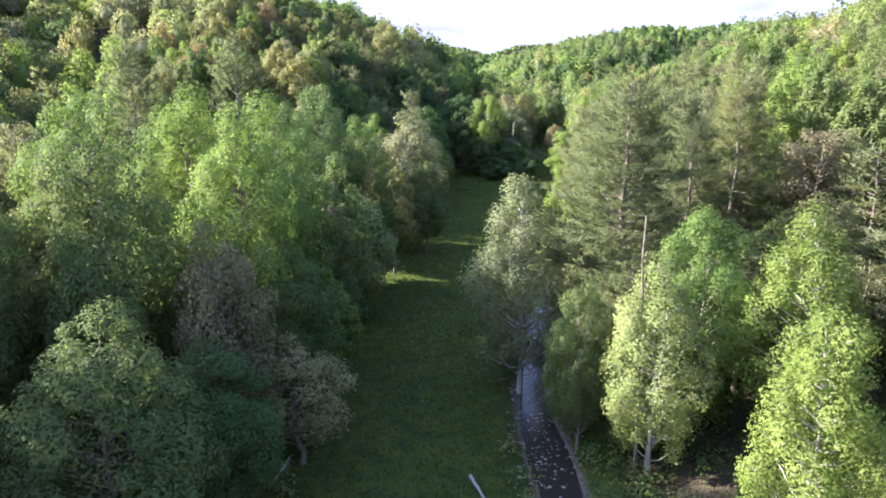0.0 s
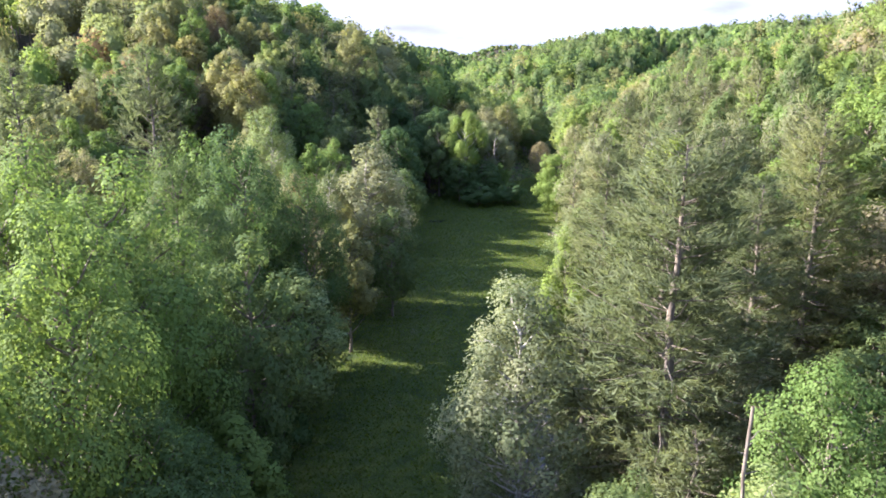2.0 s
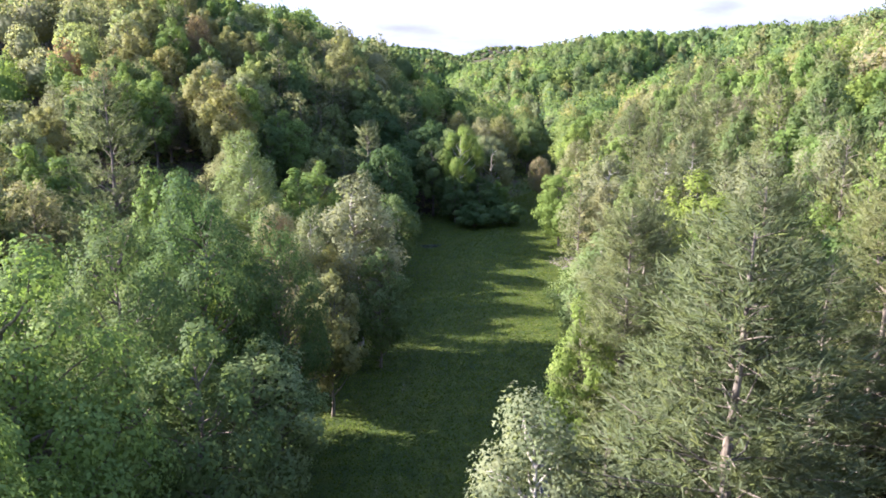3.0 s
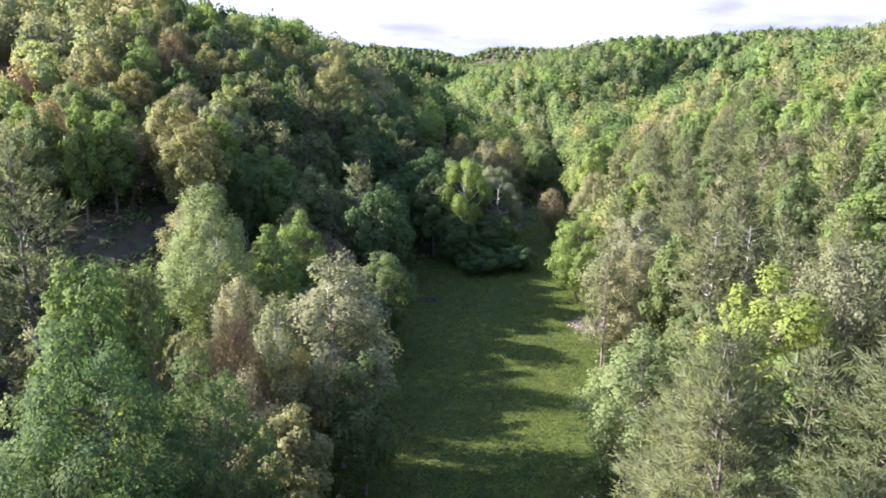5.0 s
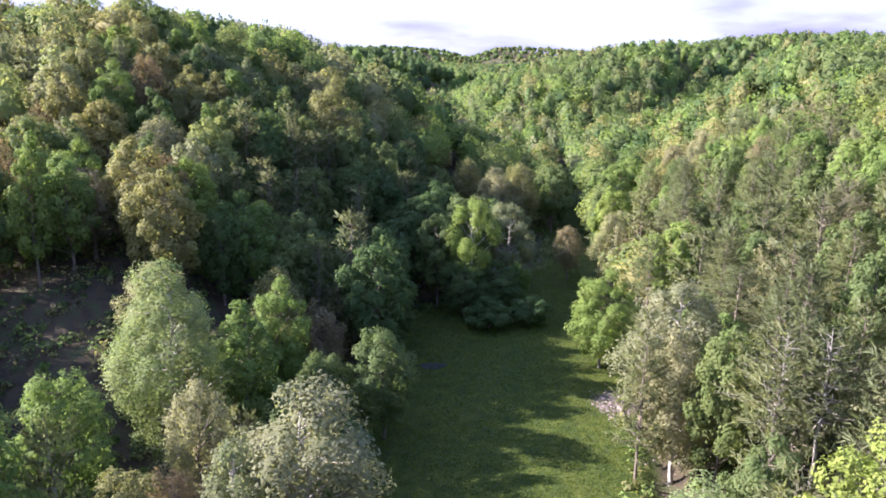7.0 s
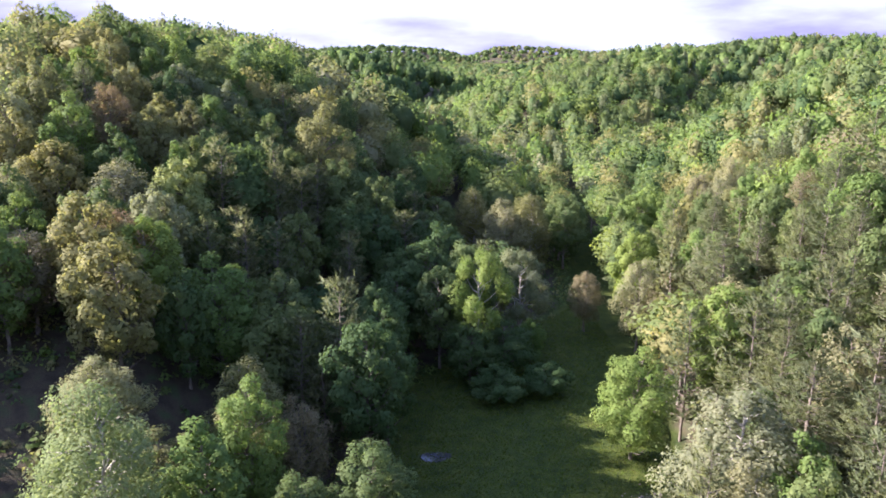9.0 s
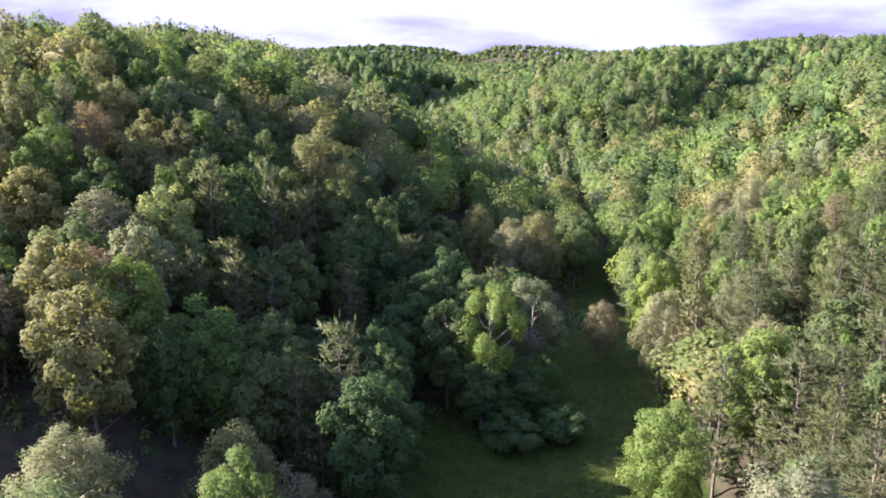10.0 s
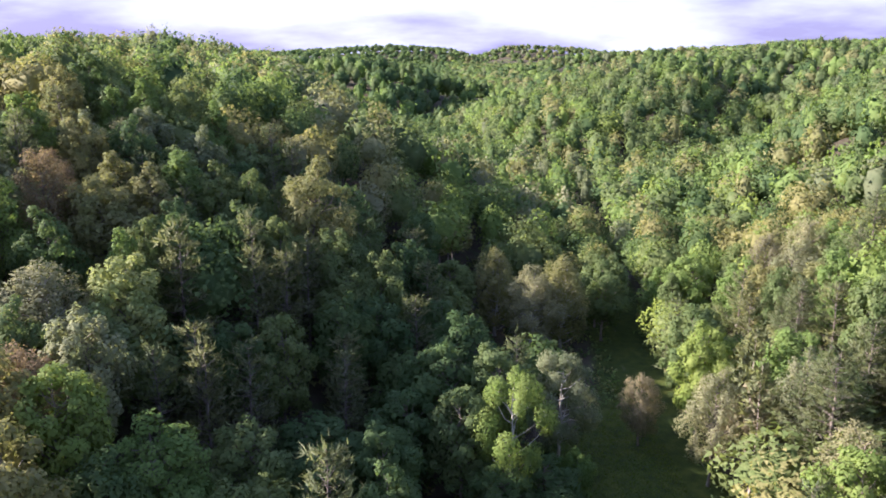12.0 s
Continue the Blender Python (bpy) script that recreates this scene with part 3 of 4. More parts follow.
tree("sycamore", 30.0, 141.0, 17.5, 4.6, "pale", "at the meadow's edge")
tree("budding", 32.2, 214.0, 11.5, 3.4, "grey", "in the upper meadow")
tree("young_pine", 37.0, 176.0, 20.0, 4.2, "pine", "at the meadow's edge")
tree("young_pine", 41.0, 168.0, 22.0, 4.4, "pine", "on the creekside slope")
tree("oak", 49.0, 222.0, 14.0, 4.5, "fresh", "on the creekside slope")
# the row along the other side of the meadow
tree("big_maple", -23.6, 50.2, 28.2, 5.6, "mid", "on the valley floor")
tree("budding", -15.6, 49.2, 19.6, 4.0, "grey", "at the meadow's edge")
tree("big_maple", -16.2, 57.2, 27.0, 5.6, "fresh", "at the meadow's edge")
tree("big_maple", -22.0, 64.0, 27.2, 5.0, "lime", "on the valley floor")
# Mid leaves on this one darken it in place of partial shade.
tree("big_maple", -17.6, 80.4, 26.4, 5.0, "mid", "at the meadow's edge")
tree("maple", -11.4, 73.4, 21.0, 4.4, "mid", "at the meadow's edge")
# Deep leaves on the next two stand in for the shade on them.
tree("big_maple", -15.4, 90.0, 27.0, 5.8, "deep", "at the meadow's edge")
tree("big_maple", -10.4, 94.4, 23.2, 4.4, "deep", "at the meadow's edge")
tree("maple", -24.2, 110.0, 24.6, 4.8, "fresh", "on the valley floor")
tree("young_pine", -20.2, 112.4, 23.2, 2.7, "pine", "on the valley floor")
tree("budding", -13.4, 113.4, 18.6, 3.0, "bronze", "on the valley floor")
tree("maple", -9.2, 113.6, 14.9, 3.8, "olive", "at the meadow's edge")
tree("maple", -2.8, 114.2, 14.6, 3.8, "mid", "at the meadow's edge")
tree("big_sycamore", -22.6, 140.4, 25.4, 6.0, "tender", "on the valley floor")
tree("maple", -14.6, 155.2, 18.8, 4.0, "fresh", "on the valley floor")
tree("sycamore", -29.2, 156.4, 20.6, 4.8, "silver", "on the valley floor")
tree("young_pine", -8.8, 168.2, 15.9, 3.2, "pine", "at the meadow's edge")
tree("maple", -1.9, 150.4, 14.2, 4.6, "mid", "at the meadow's edge")
tree("big_maple", -18.4, 37.0, 17.4, 5.6, "mid", "at the meadow's edge")
tree("big_maple", -14.5, 43.0, 13.0, 4.6, "deep", "at the meadow's edge")
tree("poplar", -28.5, 55.0, 22.6, 5.0, "olive", "on the valley floor")
tree("big_maple", -17.4, 66.5, 27.4, 6.8, "fresh", "at the meadow's edge")
tree("big_maple", -24.6, 70.0, 28.0, 6.4, "fresh", "on the valley floor")
tree("big_maple", -37.0, 75.0, 27.0, 6.2, "fresh", "on the valley floor")
# Four tall trees added mostly out of view, to shade the near row.
tree("big_maple", -33.0, 45.0, 27.0, 6.0, "mid", "on the valley floor")
tree("big_maple", -39.0, 36.0, 28.0, 6.0, "mid", "on the valley floor")
tree("big_maple", -31.0, 31.0, 24.0, 5.5, "mid", "on the valley floor")
tree("maple", -45.0, 58.0, 29.0, 6.0, "mid", "on the valley floor")
tree("big_maple", -13.0, 57.0, 17.0, 4.8, "deep", "at the meadow's edge")
tree("maple", -11.6, 69.0, 7.5, 3.2, "deep", "at the meadow's edge")
tree("shrub", -11.0, 58.0, 3.6, 2.6, "deep", "at the meadow's edge")
tree("shrub", -10.8, 80.0, 4.2, 2.8, "deep", "at the meadow's edge")
tree("budding", -11.5, 104.0, 17.0, 4.4, "grey", "at the meadow's edge")
tree("oak", -7.0, 102.0, 15.5, 3.8, "olive", "at the meadow's edge")
tree("sycamore", -5.4, 119.5, 22.6, 6.2, "pale", "at the meadow's edge")
tree("sycamore", -10.6, 118.0, 18.8, 3.8, "silver", "on the valley floor")
tree("poplar", -16.6, 146.0, 18.8, 4.2, "fresh", "on the valley floor")
tree("sycamore", -15.8, 161.0, 18.6, 4.8, "olive", "on the valley floor")
tree("oak", -6.0, 131.0, 11.0, 3.8, "deep", "at the meadow's edge")
tree("oak", -3.9, 168.0, 20.0, 4.8, "deep", "below the wooded hill")
tree("young_pine", -7.8, 176.0, 23.4, 3.8, "pine", "below the wooded hill")
tree("oak", -1.4, 200.0, 16.5, 4.6, "deep", "below the wooded hill")
tree("pine", -31.0, 115.0, 34.6, 6.0, "pine", "on the valley floor")
tree("pine", -47.5, 116.0, 34.0, 6.0, "pine", "on the wooded hill")
tree("maple", -28.0, 128.4, 19.0, 4.6, "fresh", "on the valley floor")
tree("budding", -17.4, 131.0, 16.4, 3.8, "pale", "on the valley floor")
tree("maple", -10.0, 137.0, 13.4, 4.0, "mid", "at the meadow's edge")
tree("young_pine", -12.8, 129.0, 16.2, 2.8, "pine", "on the valley floor")
tree("maple", -5.2, 136.0, 10.8, 3.6, "deep", "at the meadow's edge")
tree("sycamore", -28.0, 147.0, 16.8, 4.2, "tender", "on the valley floor")
tree("sycamore", -32.0, 120.0, 17.0, 4.4, "silver", "on the valley floor")
tree("maple", -20.0, 121.0, 14.0, 4.0, "olive", "on the valley floor")
tree("maple", -8.4, 148.0, 12.0, 3.8, "mid", "at the meadow's edge")
tree("maple", -22.0, 152.0, 15.0, 4.2, "olive", "on the valley floor")
tree("budding", -10.4, 160.0, 14.6, 3.4, "grey", "on the valley floor")
# trees in the middle of the upper meadow
tree("crooked", 11.6, 196.0, 20.9, 5.0, "fresh", "in the upper meadow")
tree("crooked", 19.6, 209.8, 17.2, 5.2, "silver", "in the upper meadow")
tree("shrub", 20.4, 200.2, 8.0, 2.6, "fresh", "in the upper meadow")
tree("maple", 15.8, 195.4, 9.4, 4.6, "deep", "in the upper meadow")
tree("maple", 10.0, 192.6, 10.2, 4.4, "deep", "in the upper meadow")
tree("shrub", 10.7, 62.5, 3.2, 1.7, "mid", "on the creek bank")
tree("shrub", 10.5, 57.0, 2.6, 1.4, "deep", "on the creek bank")
tree("shrub", 6.6, 66.0, 2.4, 1.3, "mid", "on the creek bank")
# Three oaks added to keep the sun off the upper meadow.
tree("oak", -2.6, 181.0, 17.5, 4.4, "deep", "below the wooded hill")
tree("oak", -3.4, 188.8, 17.5, 4.2, "deep", "below the wooded hill")
tree("oak", -1.8, 174.4, 16.0, 4.0, "deep", "below the wooded hill")
tree("shrub", 14.0, 187.0, 5.5, 4.4, "deep", "in the upper meadow")
tree("shrub", 21.0, 189.0, 5.0, 4.0, "deep", "in the upper meadow")
tree("sycamore", 20.8, 246.4, 18.8, 5.6, "pale", "at the head of the meadow")
tree("sycamore", 27.0, 250.0, 19.4, 5.2, "olive", "at the head of the meadow")
tree("sycamore", 14.6, 254.0, 20.0, 4.8, "olive", "at the head of the meadow")
# trees that stand out on the wooded hill
tree("maple", -22.6, 176.5, 25.4, 5.4, "fresh", "on the wooded hill")
tree("budding", -36.0, 181.0, 30.6, 5.6, "bronze", "on the wooded hill")
tree("oak", -31.0, 166.0, 30.6, 5.0, "olive", "on the wooded hill")
tree("sycamore", -39.8, 193.0, 35.0, 5.4, "pale", "on the wooded hill")
tree("budding", -44.0, 174.0, 29.0, 5.2, "grey", "on the wooded hill")
tree("maple", -17.0, 236.0, 40.0, 7.0, "olive", "on the wooded hill")
tree("poplar", -43.6, 224.0, 42.4, 4.6, "olive", "on the wooded hill")
tree("poplar", -38.0, 222.0, 41.0, 4.2, "olive", "on the wooded hill")


# ---- the woods between ----
def hollow(x, y):
    """The shaded clearing between the meadow's tree row and the hill."""
    return ((x + 48) / 13) ** 2 + ((y - 155) / 11) ** 2 < 1


def kept_clear(x, y):
    """Where only the trees listed above stand: the sunlit tree row, the gap in it, and the head of the meadow."""
    return (x > -44) & (x < 12) & (y > 98) & (y < 172) | (x > 6) & (x < 36) & (y > 218) & (y < 262)


def crowded(x, y, r):
    return any((x - a) ** 2 + (y - b) ** 2 < (0.56 * (r + c)) ** 2 for a, b, c in PLANTED)


def slope_mix(rng, x, y):
    """Which tree grows here: warm mixed hardwoods and pines on the sunny slope; on the other hill, shade is put into
    darker leaves at its foot.
    """
    patch = noise.noise(Vector((x / 26, y / 26, 3.1)))
    u = rng.random() + patch * 0.25
    axis = np.interp(y, [0, 150, 200, 300, 400], [0, 10, 30, 48, 45])
    if x > axis:
        if y < 235 and x < axis + 42 and rng.random() < 0.42:
            return ("pine", "pine") if rng.random() < 0.5 else ("young_pine", "pine")
        if u < 0.30:
            return ("young_pine", "pine")
        if u < 0.48:
            return ("oak", "fresh")
        if u < 0.54:
            return ("oak", "lime")
        if u < 0.72:
            return ("oak", "mid") if rng.random() < 0.5 else ("poplar", "mid")
        if u < 0.78:
            return ("budding", "pale")
        if u < 0.88:
            return ("oak", "mid")
        return ("budding", "grey") if rng.random() < 0.4 else ("oak", "olive")
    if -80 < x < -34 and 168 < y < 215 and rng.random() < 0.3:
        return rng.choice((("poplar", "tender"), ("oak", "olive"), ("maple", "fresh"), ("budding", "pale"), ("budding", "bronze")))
    # Foot of the hill: deep leaf colours stand in for the shade lying there.
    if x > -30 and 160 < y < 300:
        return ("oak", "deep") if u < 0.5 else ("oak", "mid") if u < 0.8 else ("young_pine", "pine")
    # Higher up: mixed spring greens, pale kinds weighted up to stand in for sun.
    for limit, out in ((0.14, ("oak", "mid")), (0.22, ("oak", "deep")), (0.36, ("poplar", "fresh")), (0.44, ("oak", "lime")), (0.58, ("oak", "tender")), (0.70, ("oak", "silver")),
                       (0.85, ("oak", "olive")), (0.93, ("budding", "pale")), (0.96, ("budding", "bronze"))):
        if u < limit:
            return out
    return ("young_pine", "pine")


def plant_woods():
    rng = random.Random(7)
    made = 0
    for i in range(12000):
        # the woods nearest to the flight first
        x, y = (rng.uniform(-58, 70), rng.uniform(46, 178)) if i < 4500 else (rng.uniform(-62, 76), rng.uniform(46, 262))
        if abs(x - 2) > 0.66 * y + 14:
            continue
        d, (w,) = along(x, y, VALLEY)
        c, _ = along(x, y, CREEK)
        if d < w * 1.02 or c < 3.4 or hollow(x, y) or kept_clear(x, y):
            continue
        kind, leaf = slope_mix(rng, x, y)
        if kind == "oak" and y < 120:
            kind = "maple"
        r = rng.uniform(3.7, 5.6) * (0.8 if kind in ("young_pine", "poplar") else 1.05 if kind == "pine" else 1)
        if crowded(x, y, r):
            continue
        z = ground_z(x, y)
        top = z + rng.uniform(14.5, 20.5) * (1.1 if "pine" in kind else 1)
        if -20 < x < 12 and 168 < y < 232:
            top = z + (top - z) * 0.95
        if y < 80:
            top = z + (top - z) * 0.72
        on_hill = "on the wooded hill" if x < 5 and z > 3 else "on the creekside slope" if x > 20 else "on the valley floor"
        tree(kind, x, y, top, r, leaf, on_hill)
        made += 1
        if made >= 400:
            break


plant_woods()


# ---- far woods: one mesh of many trees ----
LEAF_LIST = list(LEAF)


def far_crown(seed, tall, wide, base, bumps, rings, cards, size, peak=0.0, core=0.8):
    """A far tree: a lumpy body of foliage, with sprays of leaves standing out all over it."""
    rng = np.random.default_rng(seed)
    half, r = (tall - base) / 2, wide / 2
    lobes = sphere_points(rng, bumps)
    lobes[:, 2] = np.abs(lobes[:, 2]) * 1.1 - 0.25
    lobes /= np.linalg.norm(lobes, axis=1, keepdims=True)
    swell = rng.uniform(0.16, 0.38, bumps)
    tight = 2.2 + 0.35 * bumps

    def skin(d):
        lump = np.max(swell * np.exp(tight * (d @ lobes.T - 1)), axis=1)
        return d * (0.70 + lump)[:, None] * (1 - peak * np.clip(d[:, 2:], -0.3, 1)) * np.array([r, r, half * (1 + 0.5 * peak)]) + np.array([0, 0, base + half])

    segs = rings + 3
    el, az = np.linspace(1.45, -1.2, rings), np.linspace(0, 2 * math.pi, segs, endpoint=False)
    E, A = np.meshgrid(el, az, indexing="ij")
    d = np.stack([np.cos(E) * np.cos(A), np.cos(E) * np.sin(A), np.sin(E)], -1).reshape(-1, 3)
    centre = np.array([0, 0, base + half])
    body = centre + (skin(d) - centre) * core + rng.normal(0, 0.06 * r, (len(d), 3))
    f = np.array([(i * segs + j, (i + 1) * segs + j, (i + 1) * segs + (j + 1) % segs, i * segs + (j + 1) % segs) for i in range(rings - 1) for j in range(segs)])
    f = np.concatenate([f[:, :3], f[:, [0, 2, 3]]])
    f = np.concatenate([f, np.array([(0, j, j + 1) for j in range(1, segs - 1)])])
    e = 0.05
    up = np.stack([-np.sin(E) * np.cos(A), -np.sin(E) * np.sin(A), np.cos(E)], -1).reshape(-1, 3)
    rd = np.stack([-np.sin(A), np.cos(A), 0 * A], -1).reshape(-1, 3)
    nb = np.cross(skin(d + rd * e) - skin(d - rd * e), skin(d + up * e) - skin(d - up * e))
    nb /= np.linalg.norm(nb, axis=1, keepdims=True) + 1e-9
    q = sphere_points(rng, cards * 2)
    q = q[q[:, 2] > -0.55][:cards]
    p = skin(q)
    out = q * np.array([1, 1, r / half]) + np.array([0, 0, 0.2])
    p = p + (p - centre) * rng.uniform(-0.16, 0.12, (len(p), 1))
    near = np.argmax(q @ lobes.T, axis=1)
    v, g, nv = leaf_cards(rng, p, out * 0.8 + (q - lobes[near]) * 0.9, size, wild=0.7)
    return np.concatenate([body, v]), np.concatenate([f, g + len(body)]), np.concatenate([nb, nv])


def far_stem(tall):
    return tube([(0, 0, -0.4), (0.1, 0, tall * 0.3), (0, 0.1, tall * 0.6)], [0.24, 0.18, 0.1], 5)


def low_shapes():
    """Plainer trees for the far woods: the further off, the fewer and larger their sprays of leaves."""
    out = {}
    for s in range(4):
        for lod, (bumps, rings, cards, size, core) in enumerate(((18, 8, 950, 0.55, 0.6), (10, 6, 210, 1.0, 0.66), (7, 4, 62, 1.55, 0.84))):
            out.setdefault(("oak", lod), []).append((far_stem(16), None, far_crown(110 + s + 10 * lod, 17, 10.5, 1.0 if lod else 4.0, bumps, rings, cards, size, 0.0, core)))
            out.setdefault(("poplar", lod), []).append((far_stem(17), None, far_crown(140 + s + 10 * lod, 18.5, 8, 1.0 if lod else 4.0, bumps, rings, cards, size * 0.9, 0.22, core)))
            out.setdefault(("pine", lod), []).append((far_stem(18), None, far_crown(170 + s + 10 * lod, 19, 7.4, 1.0, bumps, rings, cards, size * 0.8, 0.55, core)) if lod else
                                                     pine(170 + s, 19, 7.5, 0.25, 0.9, 7, 6, 1.1, 0.2, width=0.16))
    return out


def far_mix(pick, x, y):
    """The further woods: one fresh green on the sunny slopes; on the shaded hills the shade is put into darker leaf
    colours.
    """
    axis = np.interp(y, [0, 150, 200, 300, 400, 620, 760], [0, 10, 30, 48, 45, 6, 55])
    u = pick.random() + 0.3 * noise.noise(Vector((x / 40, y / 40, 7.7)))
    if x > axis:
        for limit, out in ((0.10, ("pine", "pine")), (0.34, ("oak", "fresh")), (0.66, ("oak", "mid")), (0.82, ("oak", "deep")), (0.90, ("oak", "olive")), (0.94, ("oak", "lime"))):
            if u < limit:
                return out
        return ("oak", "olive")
    # Far ridges on this side: deep and mid leaves imitate their unlit flanks.
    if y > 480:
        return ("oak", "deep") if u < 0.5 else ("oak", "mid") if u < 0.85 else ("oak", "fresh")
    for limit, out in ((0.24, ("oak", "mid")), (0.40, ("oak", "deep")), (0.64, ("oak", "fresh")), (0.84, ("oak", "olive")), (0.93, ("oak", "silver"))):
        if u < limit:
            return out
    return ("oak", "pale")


def land_normals(x, y):
    e = 6.0
    v = np.stack([height(x - e, y) - height(x + e, y), height(x, y - e) - height(x, y + e), np.full(np.shape(x), 2 * e)], -1)
    return v / np.linalg.norm(v, axis=1, keepdims=True)


def in_sight(x, y, z, eye):
    t = np.linspace(0.05, 0.97, 40)[:, None]
    px, py, pz = eye[0] + (x - eye[0]) * t, eye[1] + (y - eye[1]) * t, eye[2] + (z - eye[2]) * t
    return np.all(pz > height(px, py) + 8, axis=0)


def plant_far_woods(name, near, far, gap, lod, label, seed, aside=False):
    shapes = low_shapes()
    rng = np.random.default_rng(seed)
    pick = random.Random(seed)
    xs, ys = np.meshgrid(np.arange(-far, far, gap), np.arange(-40 if lod == 0 or aside else 150, far + 60, gap))
    x = (xs + rng.uniform(-0.8, 0.8, xs.shape) * gap).ravel()
    y = (ys + rng.uniform(-0.8, 0.8, ys.shape) * gap).ravel()
    dist = np.hypot(x - 2, y - 60)
    spread_out = np.abs(x - 2) - 0.66 * np.maximum(y, 0)
    ok = (dist < far) & (dist >= near) & ((spread_out > 16) & (spread_out < 75) & (y > -40) & (y < 260) if aside else spread_out < 16)
    x, y = x[ok], y[ok]
    d, (w,) = along(x, y, VALLEY)
    c, _ = along(x, y, CREEK)
    z = height(x, y)
    ok = ((d > w * 1.05) | (y > 380)) & ((c > 3.0) | (y > 180))
    if not aside:
        ok &= (np.hypot(x - 2, y - np.clip(y, 0, 118)) > 74) & (y > 120)
    ok &= ~hollow(x, y) & ~kept_clear(x, y)
    if not aside:
        ok &= in_sight(x, y, z + 20, (0, 0, 34)) | in_sight(x, y, z + 20, (2, 60, 45)) | in_sight(x, y, z + 20, (2, 118, 60))
    x, y, z = x[ok], y[ok], z[ok]
    taken = np.array(PLANTED)
    vs, fs, ms, ns, o = [], [], [], [], 0
    for px, py, pz, lie in zip(x, y, z - (2.5 if gap > 15 else 0.0), land_normals(x, y) * 0.2):
        if (lod == 0 or aside) and np.any(np.hypot(taken[:, 0] - px, taken[:, 1] - py) < 0.55 * (taken[:, 2] + 3.6)):
            continue
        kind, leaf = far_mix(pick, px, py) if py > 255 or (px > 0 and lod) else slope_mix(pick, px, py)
        kind = "pine" if "pine" in kind else "poplar" if kind == "poplar" else "oak"
        trunk, _, crown = shapes[(kind, lod)][pick.randrange(4)]
        a, k, g = pick.uniform(0, 6.28), pick.uniform(0.7, 1.3), pick.uniform(0.78, 1.15)
        if lod == 2:
            k *= 1.05 if gap < 15 else 2.3
            g *= 1.0 if gap < 15 else 1.15
        ca, sa = math.cos(a) * k, math.sin(a) * k
        for (v, f, nv), m in ((crown, 1 + LEAF_LIST.index(leaf)), ((*trunk, trunk[0] * (1, 1, 0) + (0, 0, 0.01)), 0)):
            if m == 0 and lod:
                continue
            f = f if f.shape[1] == 3 else np.concatenate([f[:, :3], f[:, [0, 2, 3]]])
            vs.append(np.stack([v[:, 0] * ca - v[:, 1] * sa + px, v[:, 0] * sa + v[:, 1] * ca + py, v[:, 2] * g + pz], -1))
            cn, sn = math.cos(a), math.sin(a)
            ns.append(np.stack([nv[:, 0] * cn - nv[:, 1] * sn, nv[:, 0] * sn + nv[:, 1] * cn, nv[:, 2]], -1) + lie)
            fs.append(f + o)
            ms.append(np.full(len(f), m))
            o += len(v)
    me = from_numpy(name, np.concatenate(vs), np.concatenate(fs), [BARK] + [LEAF[k] for k in LEAF_LIST], np.concatenate(ms), normals=np.concatenate(ns))
    tagged(new(name, me), label, "woods", kind="stuff")


plant_far_woods("hillside_woods", 0, 240, 7.2, 0, "mixed spring woods in many greens covering the hillsides", 3)
# Mostly out of view: these woods are added to cast shade into the valley.
plant_far_woods("side_woods", 0, 330, 7.6, 1, "mixed green woods on the slopes beside the valley", 8, True)
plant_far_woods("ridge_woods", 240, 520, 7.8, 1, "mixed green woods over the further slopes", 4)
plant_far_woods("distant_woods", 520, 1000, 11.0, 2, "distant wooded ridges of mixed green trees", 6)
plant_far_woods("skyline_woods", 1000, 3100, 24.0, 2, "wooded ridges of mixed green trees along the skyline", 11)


# ---- meadow grass ----
def plant_grass():
    rng = np.random.default_rng(5)
    n = 190000
    x, y = rng.uniform(-16, 36, n), rng.uniform(44, 235, n)
    d, (w,) = along(x, y, VALLEY)
    c, _ = along(x, y, CREEK)
    t, _ = along(x, y, TRACK)
    ok = (d < w + 1) & (c > 3.4) & ((np.abs(t - 0.8) > 0.35) | (rng.uniform(0, 1, n) < 0.72))
    x, y = x[ok], y[ok]
    z = height(x, y)
    n = len(x)
    a, h = rng.uniform(0, 6.28, n), rng.uniform(0.05, 0.2, n)
    dx, dy = np.cos(a) * 0.1, np.sin(a) * 0.1
    lx, ly = rng.normal(0, 0.1, n), rng.normal(0, 0.1, n)
    v = np.stack([np.stack([x - dx, y - dy, z - 0.02], -1), np.stack([x + dx, y + dy, z - 0.02], -1), np.stack([x + lx, y + ly, z + h], -1)], 1).reshape(-1, 3)
    tagged(new("grass", from_numpy("grass", v, np.arange(3 * n).reshape(-1, 3), [GRASS])), "short uneven green meadow grass", "grass", kind="stuff")


plant_grass()


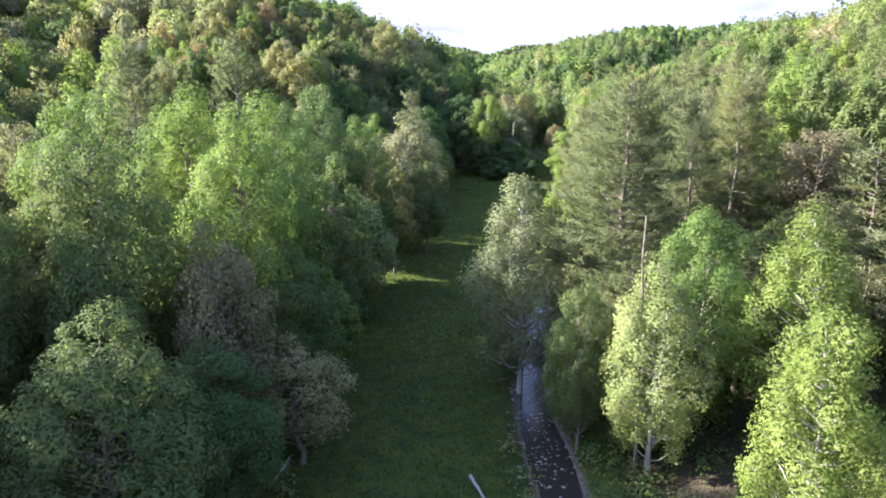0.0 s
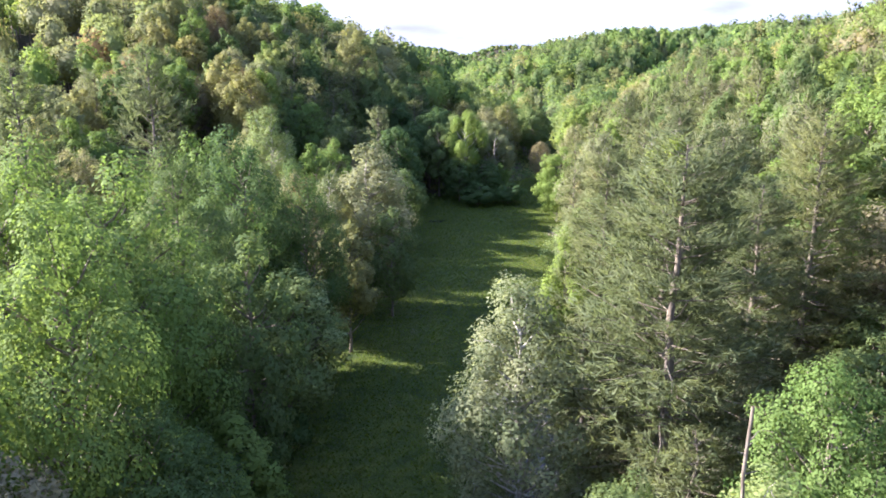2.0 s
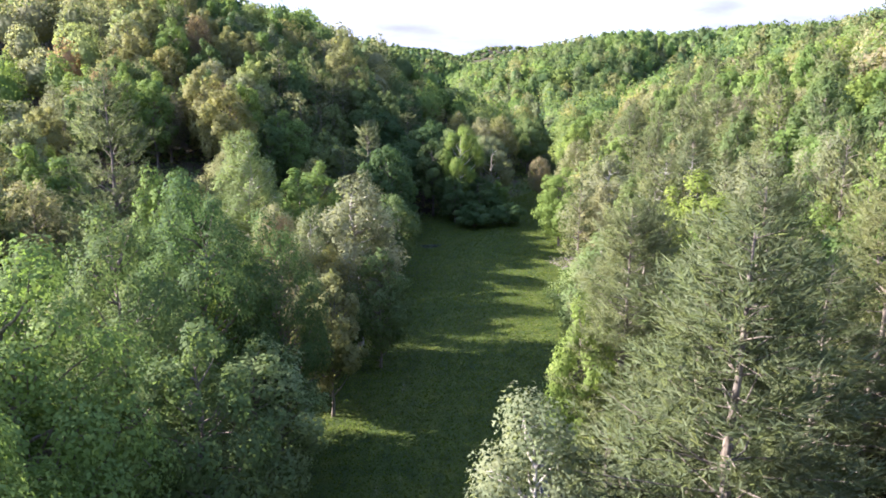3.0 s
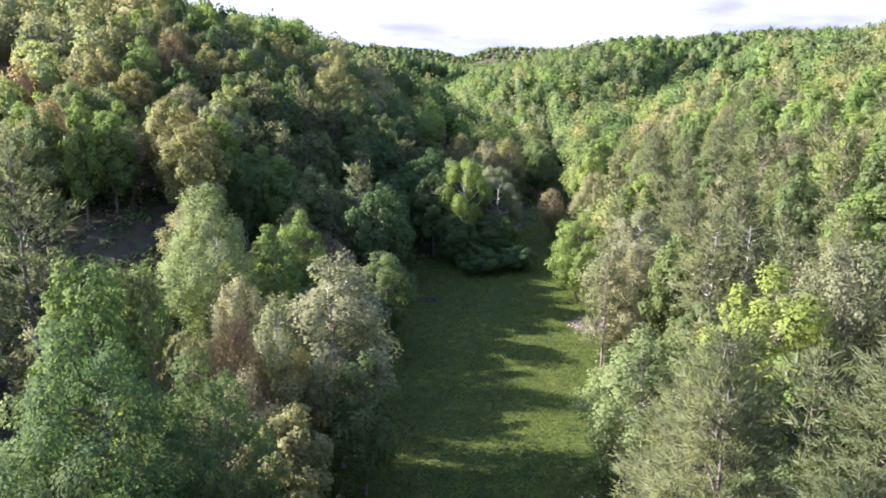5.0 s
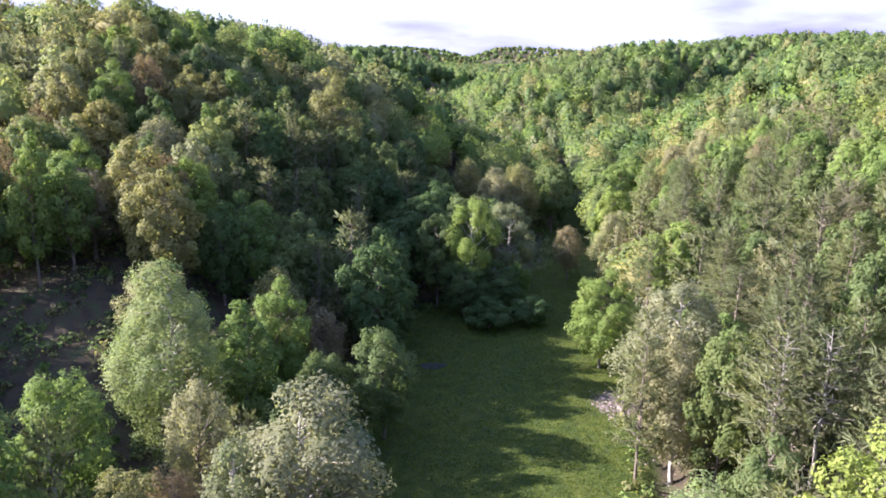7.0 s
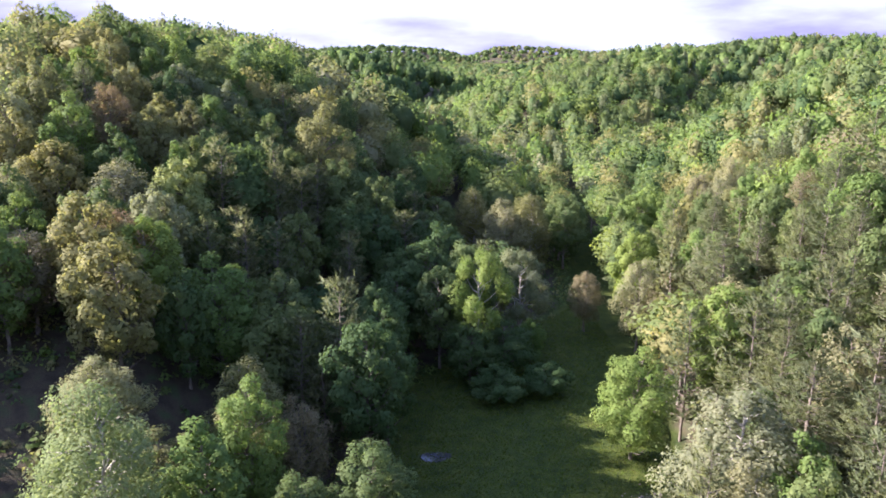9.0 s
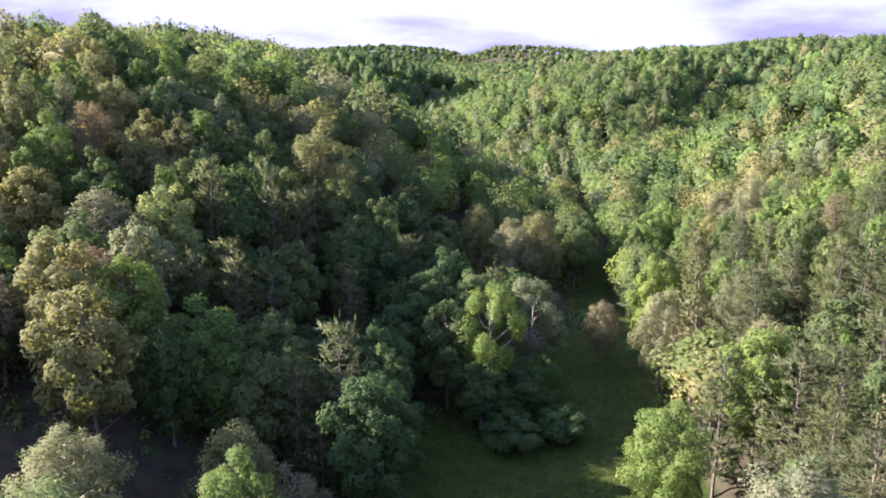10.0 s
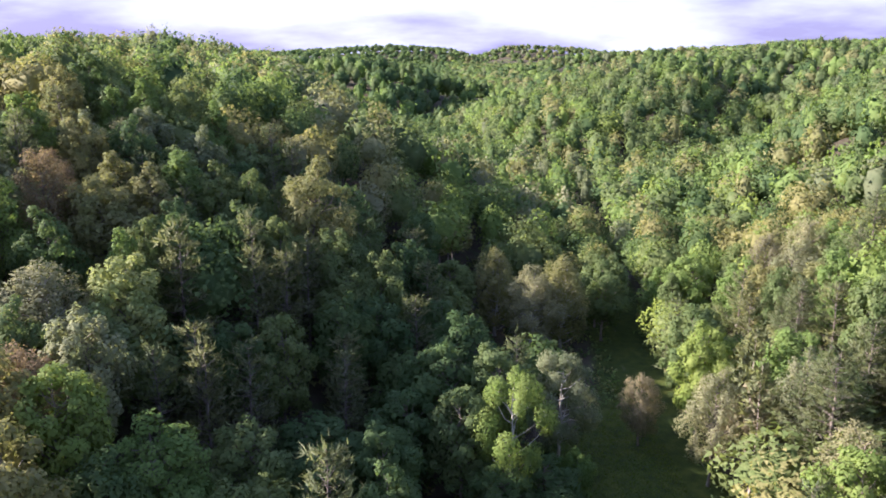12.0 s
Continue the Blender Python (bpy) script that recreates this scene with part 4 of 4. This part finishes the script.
def plant_undergrowth():
    """Low bushes and saplings on the forest floor."""
    rng = np.random.default_rng(9)
    n = 9000
    x, y = rng.uniform(-70, 85, n), 36 + 250 * rng.uniform(0, 1, n) ** 1.5
    d, (w,) = along(x, y, VALLEY)
    c, _ = along(x, y, CREEK)
    ok = ((d > w * 1.0) & (c > 2.3)) | ((c > 2.4) & (c < 3.4) & (rng.uniform(0, 1, n) < 0.8))
    ok &= np.abs(x - 2) < 0.66 * y + 12
    x, y = x[ok], y[ok]
    z = height(x, y)
    pts, nrm, ids, size = [], [], [], []
    for px, py, pz in zip(x, y, z):
        k = rng.integers(40, 70) if py < 120 else rng.integers(14, 30)
        d = sphere_points(rng, k)
        d[:, 2] = np.abs(d[:, 2])
        r = rng.uniform(0.6, 1.7)
        pts.append(np.array([px, py, pz]) + d * r * rng.uniform(0.5, 1.1, (k, 1)) * np.array([1, 1, rng.uniform(0.7, 1.6)]))
        nrm.append(d + np.array([0, 0, 0.5]))
        ids.append(np.full(k, rng.integers(0, 4)))
        size.append(np.full(k, 0.26 if py < 120 else 0.5))
    v, f, nv = leaf_cards(rng, np.concatenate(pts), np.concatenate(nrm), np.concatenate(size), wild=0.5)
    me = from_numpy("undergrowth", v, f, [LEAF[k] for k in ("mid", "deep", "fresh", "olive")], np.concatenate(ids), normals=nv)
    tagged(new("undergrowth", me), "low green undergrowth and saplings on the forest floor", "undergrowth", kind="stuff")


plant_undergrowth()


# ---- creek bed, logs and dead wood ----
def stone_field(name, label, spots, seed):
    """Loose creek stones, part sunk in the gravel."""
    rng = np.random.default_rng(seed)
    base = np.array([(math.cos(a) * c, math.sin(a) * c, z) for z, c in ((-0.4, 0.7), (0.1, 1.0), (0.5, 0.62)) for a in np.arange(0, 6.28, 1.0472)] + [(0, 0, 0.66)])
    f = [(r * 6 + j, r * 6 + (j + 1) % 6, r * 6 + 6 + (j + 1) % 6) for r in range(2) for j in range(6)] + [(r * 6 + j, r * 6 + 6 + (j + 1) % 6, r * 6 + 6 + j) for r in range(2) for j in range(6)]
    f = np.array(f + [(12 + j, 12 + (j + 1) % 6, 18) for j in range(6)])
    pieces = []
    for x, y, size in spots:
        q = rng.uniform(0.55, 1.3) * size
        v = base * rng.uniform(0.75, 1.25, base.shape) * np.array([q, q * rng.uniform(0.6, 1), q * 0.55])
        a = rng.uniform(0, 6.28)
        v = np.stack([v[:, 0] * math.cos(a) - v[:, 1] * math.sin(a) + x, v[:, 0] * math.sin(a) + v[:, 1] * math.cos(a) + y, v[:, 2] + max(ground_z(x, y), -0.84) + 0.02], -1)
        pieces.append((v, f))
    tagged(new(name, from_numpy(name, *join(pieces), [STONE])), label, "stones", kind="stuff")


def creek_stones():
    rng = np.random.default_rng(21)
    c = np.array(CREEK, float)
    out = []
    for _ in range(1500):
        t = rng.uniform(1.2, 9.5) if rng.uniform() < 0.5 else rng.uniform(1.2, 5.0)
        x, y = np.interp(t, range(len(c)), c[:, 0]), np.interp(t, range(len(c)), c[:, 1])
        out.append((x + rng.normal(-0.3, 1.2), y + rng.normal(0, 2.0), rng.uniform(0.05, 0.2)))
    return out


stone_field("creek_stones", "grey-brown stones strewn along the shallow creek bed", creek_stones(), 22)
grng = np.random.default_rng(23)
stone_field("gravel_bar", "pale gravel and cobbles on the bare creek bank",
            [(28.4 + grng.normal(0, 1.7), 158.5 + grng.normal(0, 2.2), grng.uniform(0.06, 0.22)) for _ in range(240)], 24)


def log(name, a, b, r, mat, label, category="log", stubs=3, seed=1):
    """A fallen or standing dead stem with a few broken stubs."""
    rng = np.random.default_rng(seed)
    path = bent(rng, a, b, 8, 0, 0.006)
    root = new(name)
    root.location = a
    low = np.asarray(a, float)
    v, f = tube(path - low, r * np.linspace(1, 0.55, 8), 8)
    stem = new("stem", from_numpy("stem", v, f, [mat], smooth=True))
    stem.parent = root
    d = (path[-1] - path[0]) / np.linalg.norm(path[-1] - path[0])
    for _ in range(stubs):
        t = rng.uniform(0.3, 0.95)
        p = np.array([np.interp(t, np.linspace(0, 1, 8), path[:, i]) for i in range(3)]) - low
        side = np.cross(d, rng.normal(0, 1, 3))
        side /= np.linalg.norm(side)
        v, f = tube(bent(rng, p, p + (side + d * 0.3) * rng.uniform(2, 7) * r, 4), r * np.linspace(0.32, 0.1, 4), 5)
        stub = new("stub", from_numpy("stub", v, f, [mat], smooth=True))
        stub.parent = root
    return tagged(root, label, category)


log("fallen_log", (2.0, 48.9, ground_z(2.0, 48.9) + 0.12), (3.0, 45.6, ground_z(3.0, 45.6) + 0.14), 0.16, DEAD_WOOD, "bleached fallen log lying on the shaded meadow grass", stubs=2, seed=31)
log("fallen_log", (28.2, 155.6, ground_z(28.2, 155.6) + 0.12), (29.8, 160.2, ground_z(29.8, 160.2) + 0.2), 0.2, BARK, "dark fallen log lying across the gravel bank", stubs=4, seed=32)
log("fallen_branch", (-12.4, 47.6, ground_z(-12.4, 47.6) + 0.1), (-11.6, 50.4, ground_z(-11.6, 50.4) + 0.7), 0.13, DEAD_WOOD, "broken reddish branch lying at the meadow's edge", "branch", 6, 33)
log("dead_tree", (14.0, 48.6, ground_z(14.0, 48.6) - 0.2), (13.5, 48.2, 19.8), 0.12, BARK, "thin dead bare-stemmed tree standing above the creek", "dead tree", 14, 34)
log("dead_tree", (24.0, 59.0, ground_z(24.0, 59.0) - 0.2), (24.3, 58.8, 7.6), 0.2, DEAD_WOOD, "broken dead trunk standing on the creek bank", "dead tree", 5, 35)


def puddle(x, y, rx, ry):
    rng = np.random.default_rng(3)
    a = np.linspace(0, 2 * math.pi, 28, endpoint=False)
    r = 1 + 0.14 * np.sin(2 * a + 1) + 0.1 * np.sin(3 * a)
    px, py = x + rx * r * np.cos(a), y + ry * r * np.sin(a)
    z = float(np.max(height(px, py))) + 0.02
    bm = bmesh.new()
    low = [bm.verts.new((u, w, z - 0.12)) for u, w in zip(px, py)]
    up = [bm.verts.new((u, w, z)) for u, w in zip(px, py)]
    bm.faces.new(up)
    for i in range(28):
        bm.faces.new((low[i], low[(i + 1) % 28], up[(i + 1) % 28], up[i]))
    me = bpy.data.meshes.new("puddle")
    bm.to_mesh(me)
    bm.free()
    me.materials.append(STILL_WATER)
    tagged(new("puddle", me), "small still pool mirroring the sky in the meadow", "puddle")


puddle(4.4, 171.5, 1.8, 1.3)
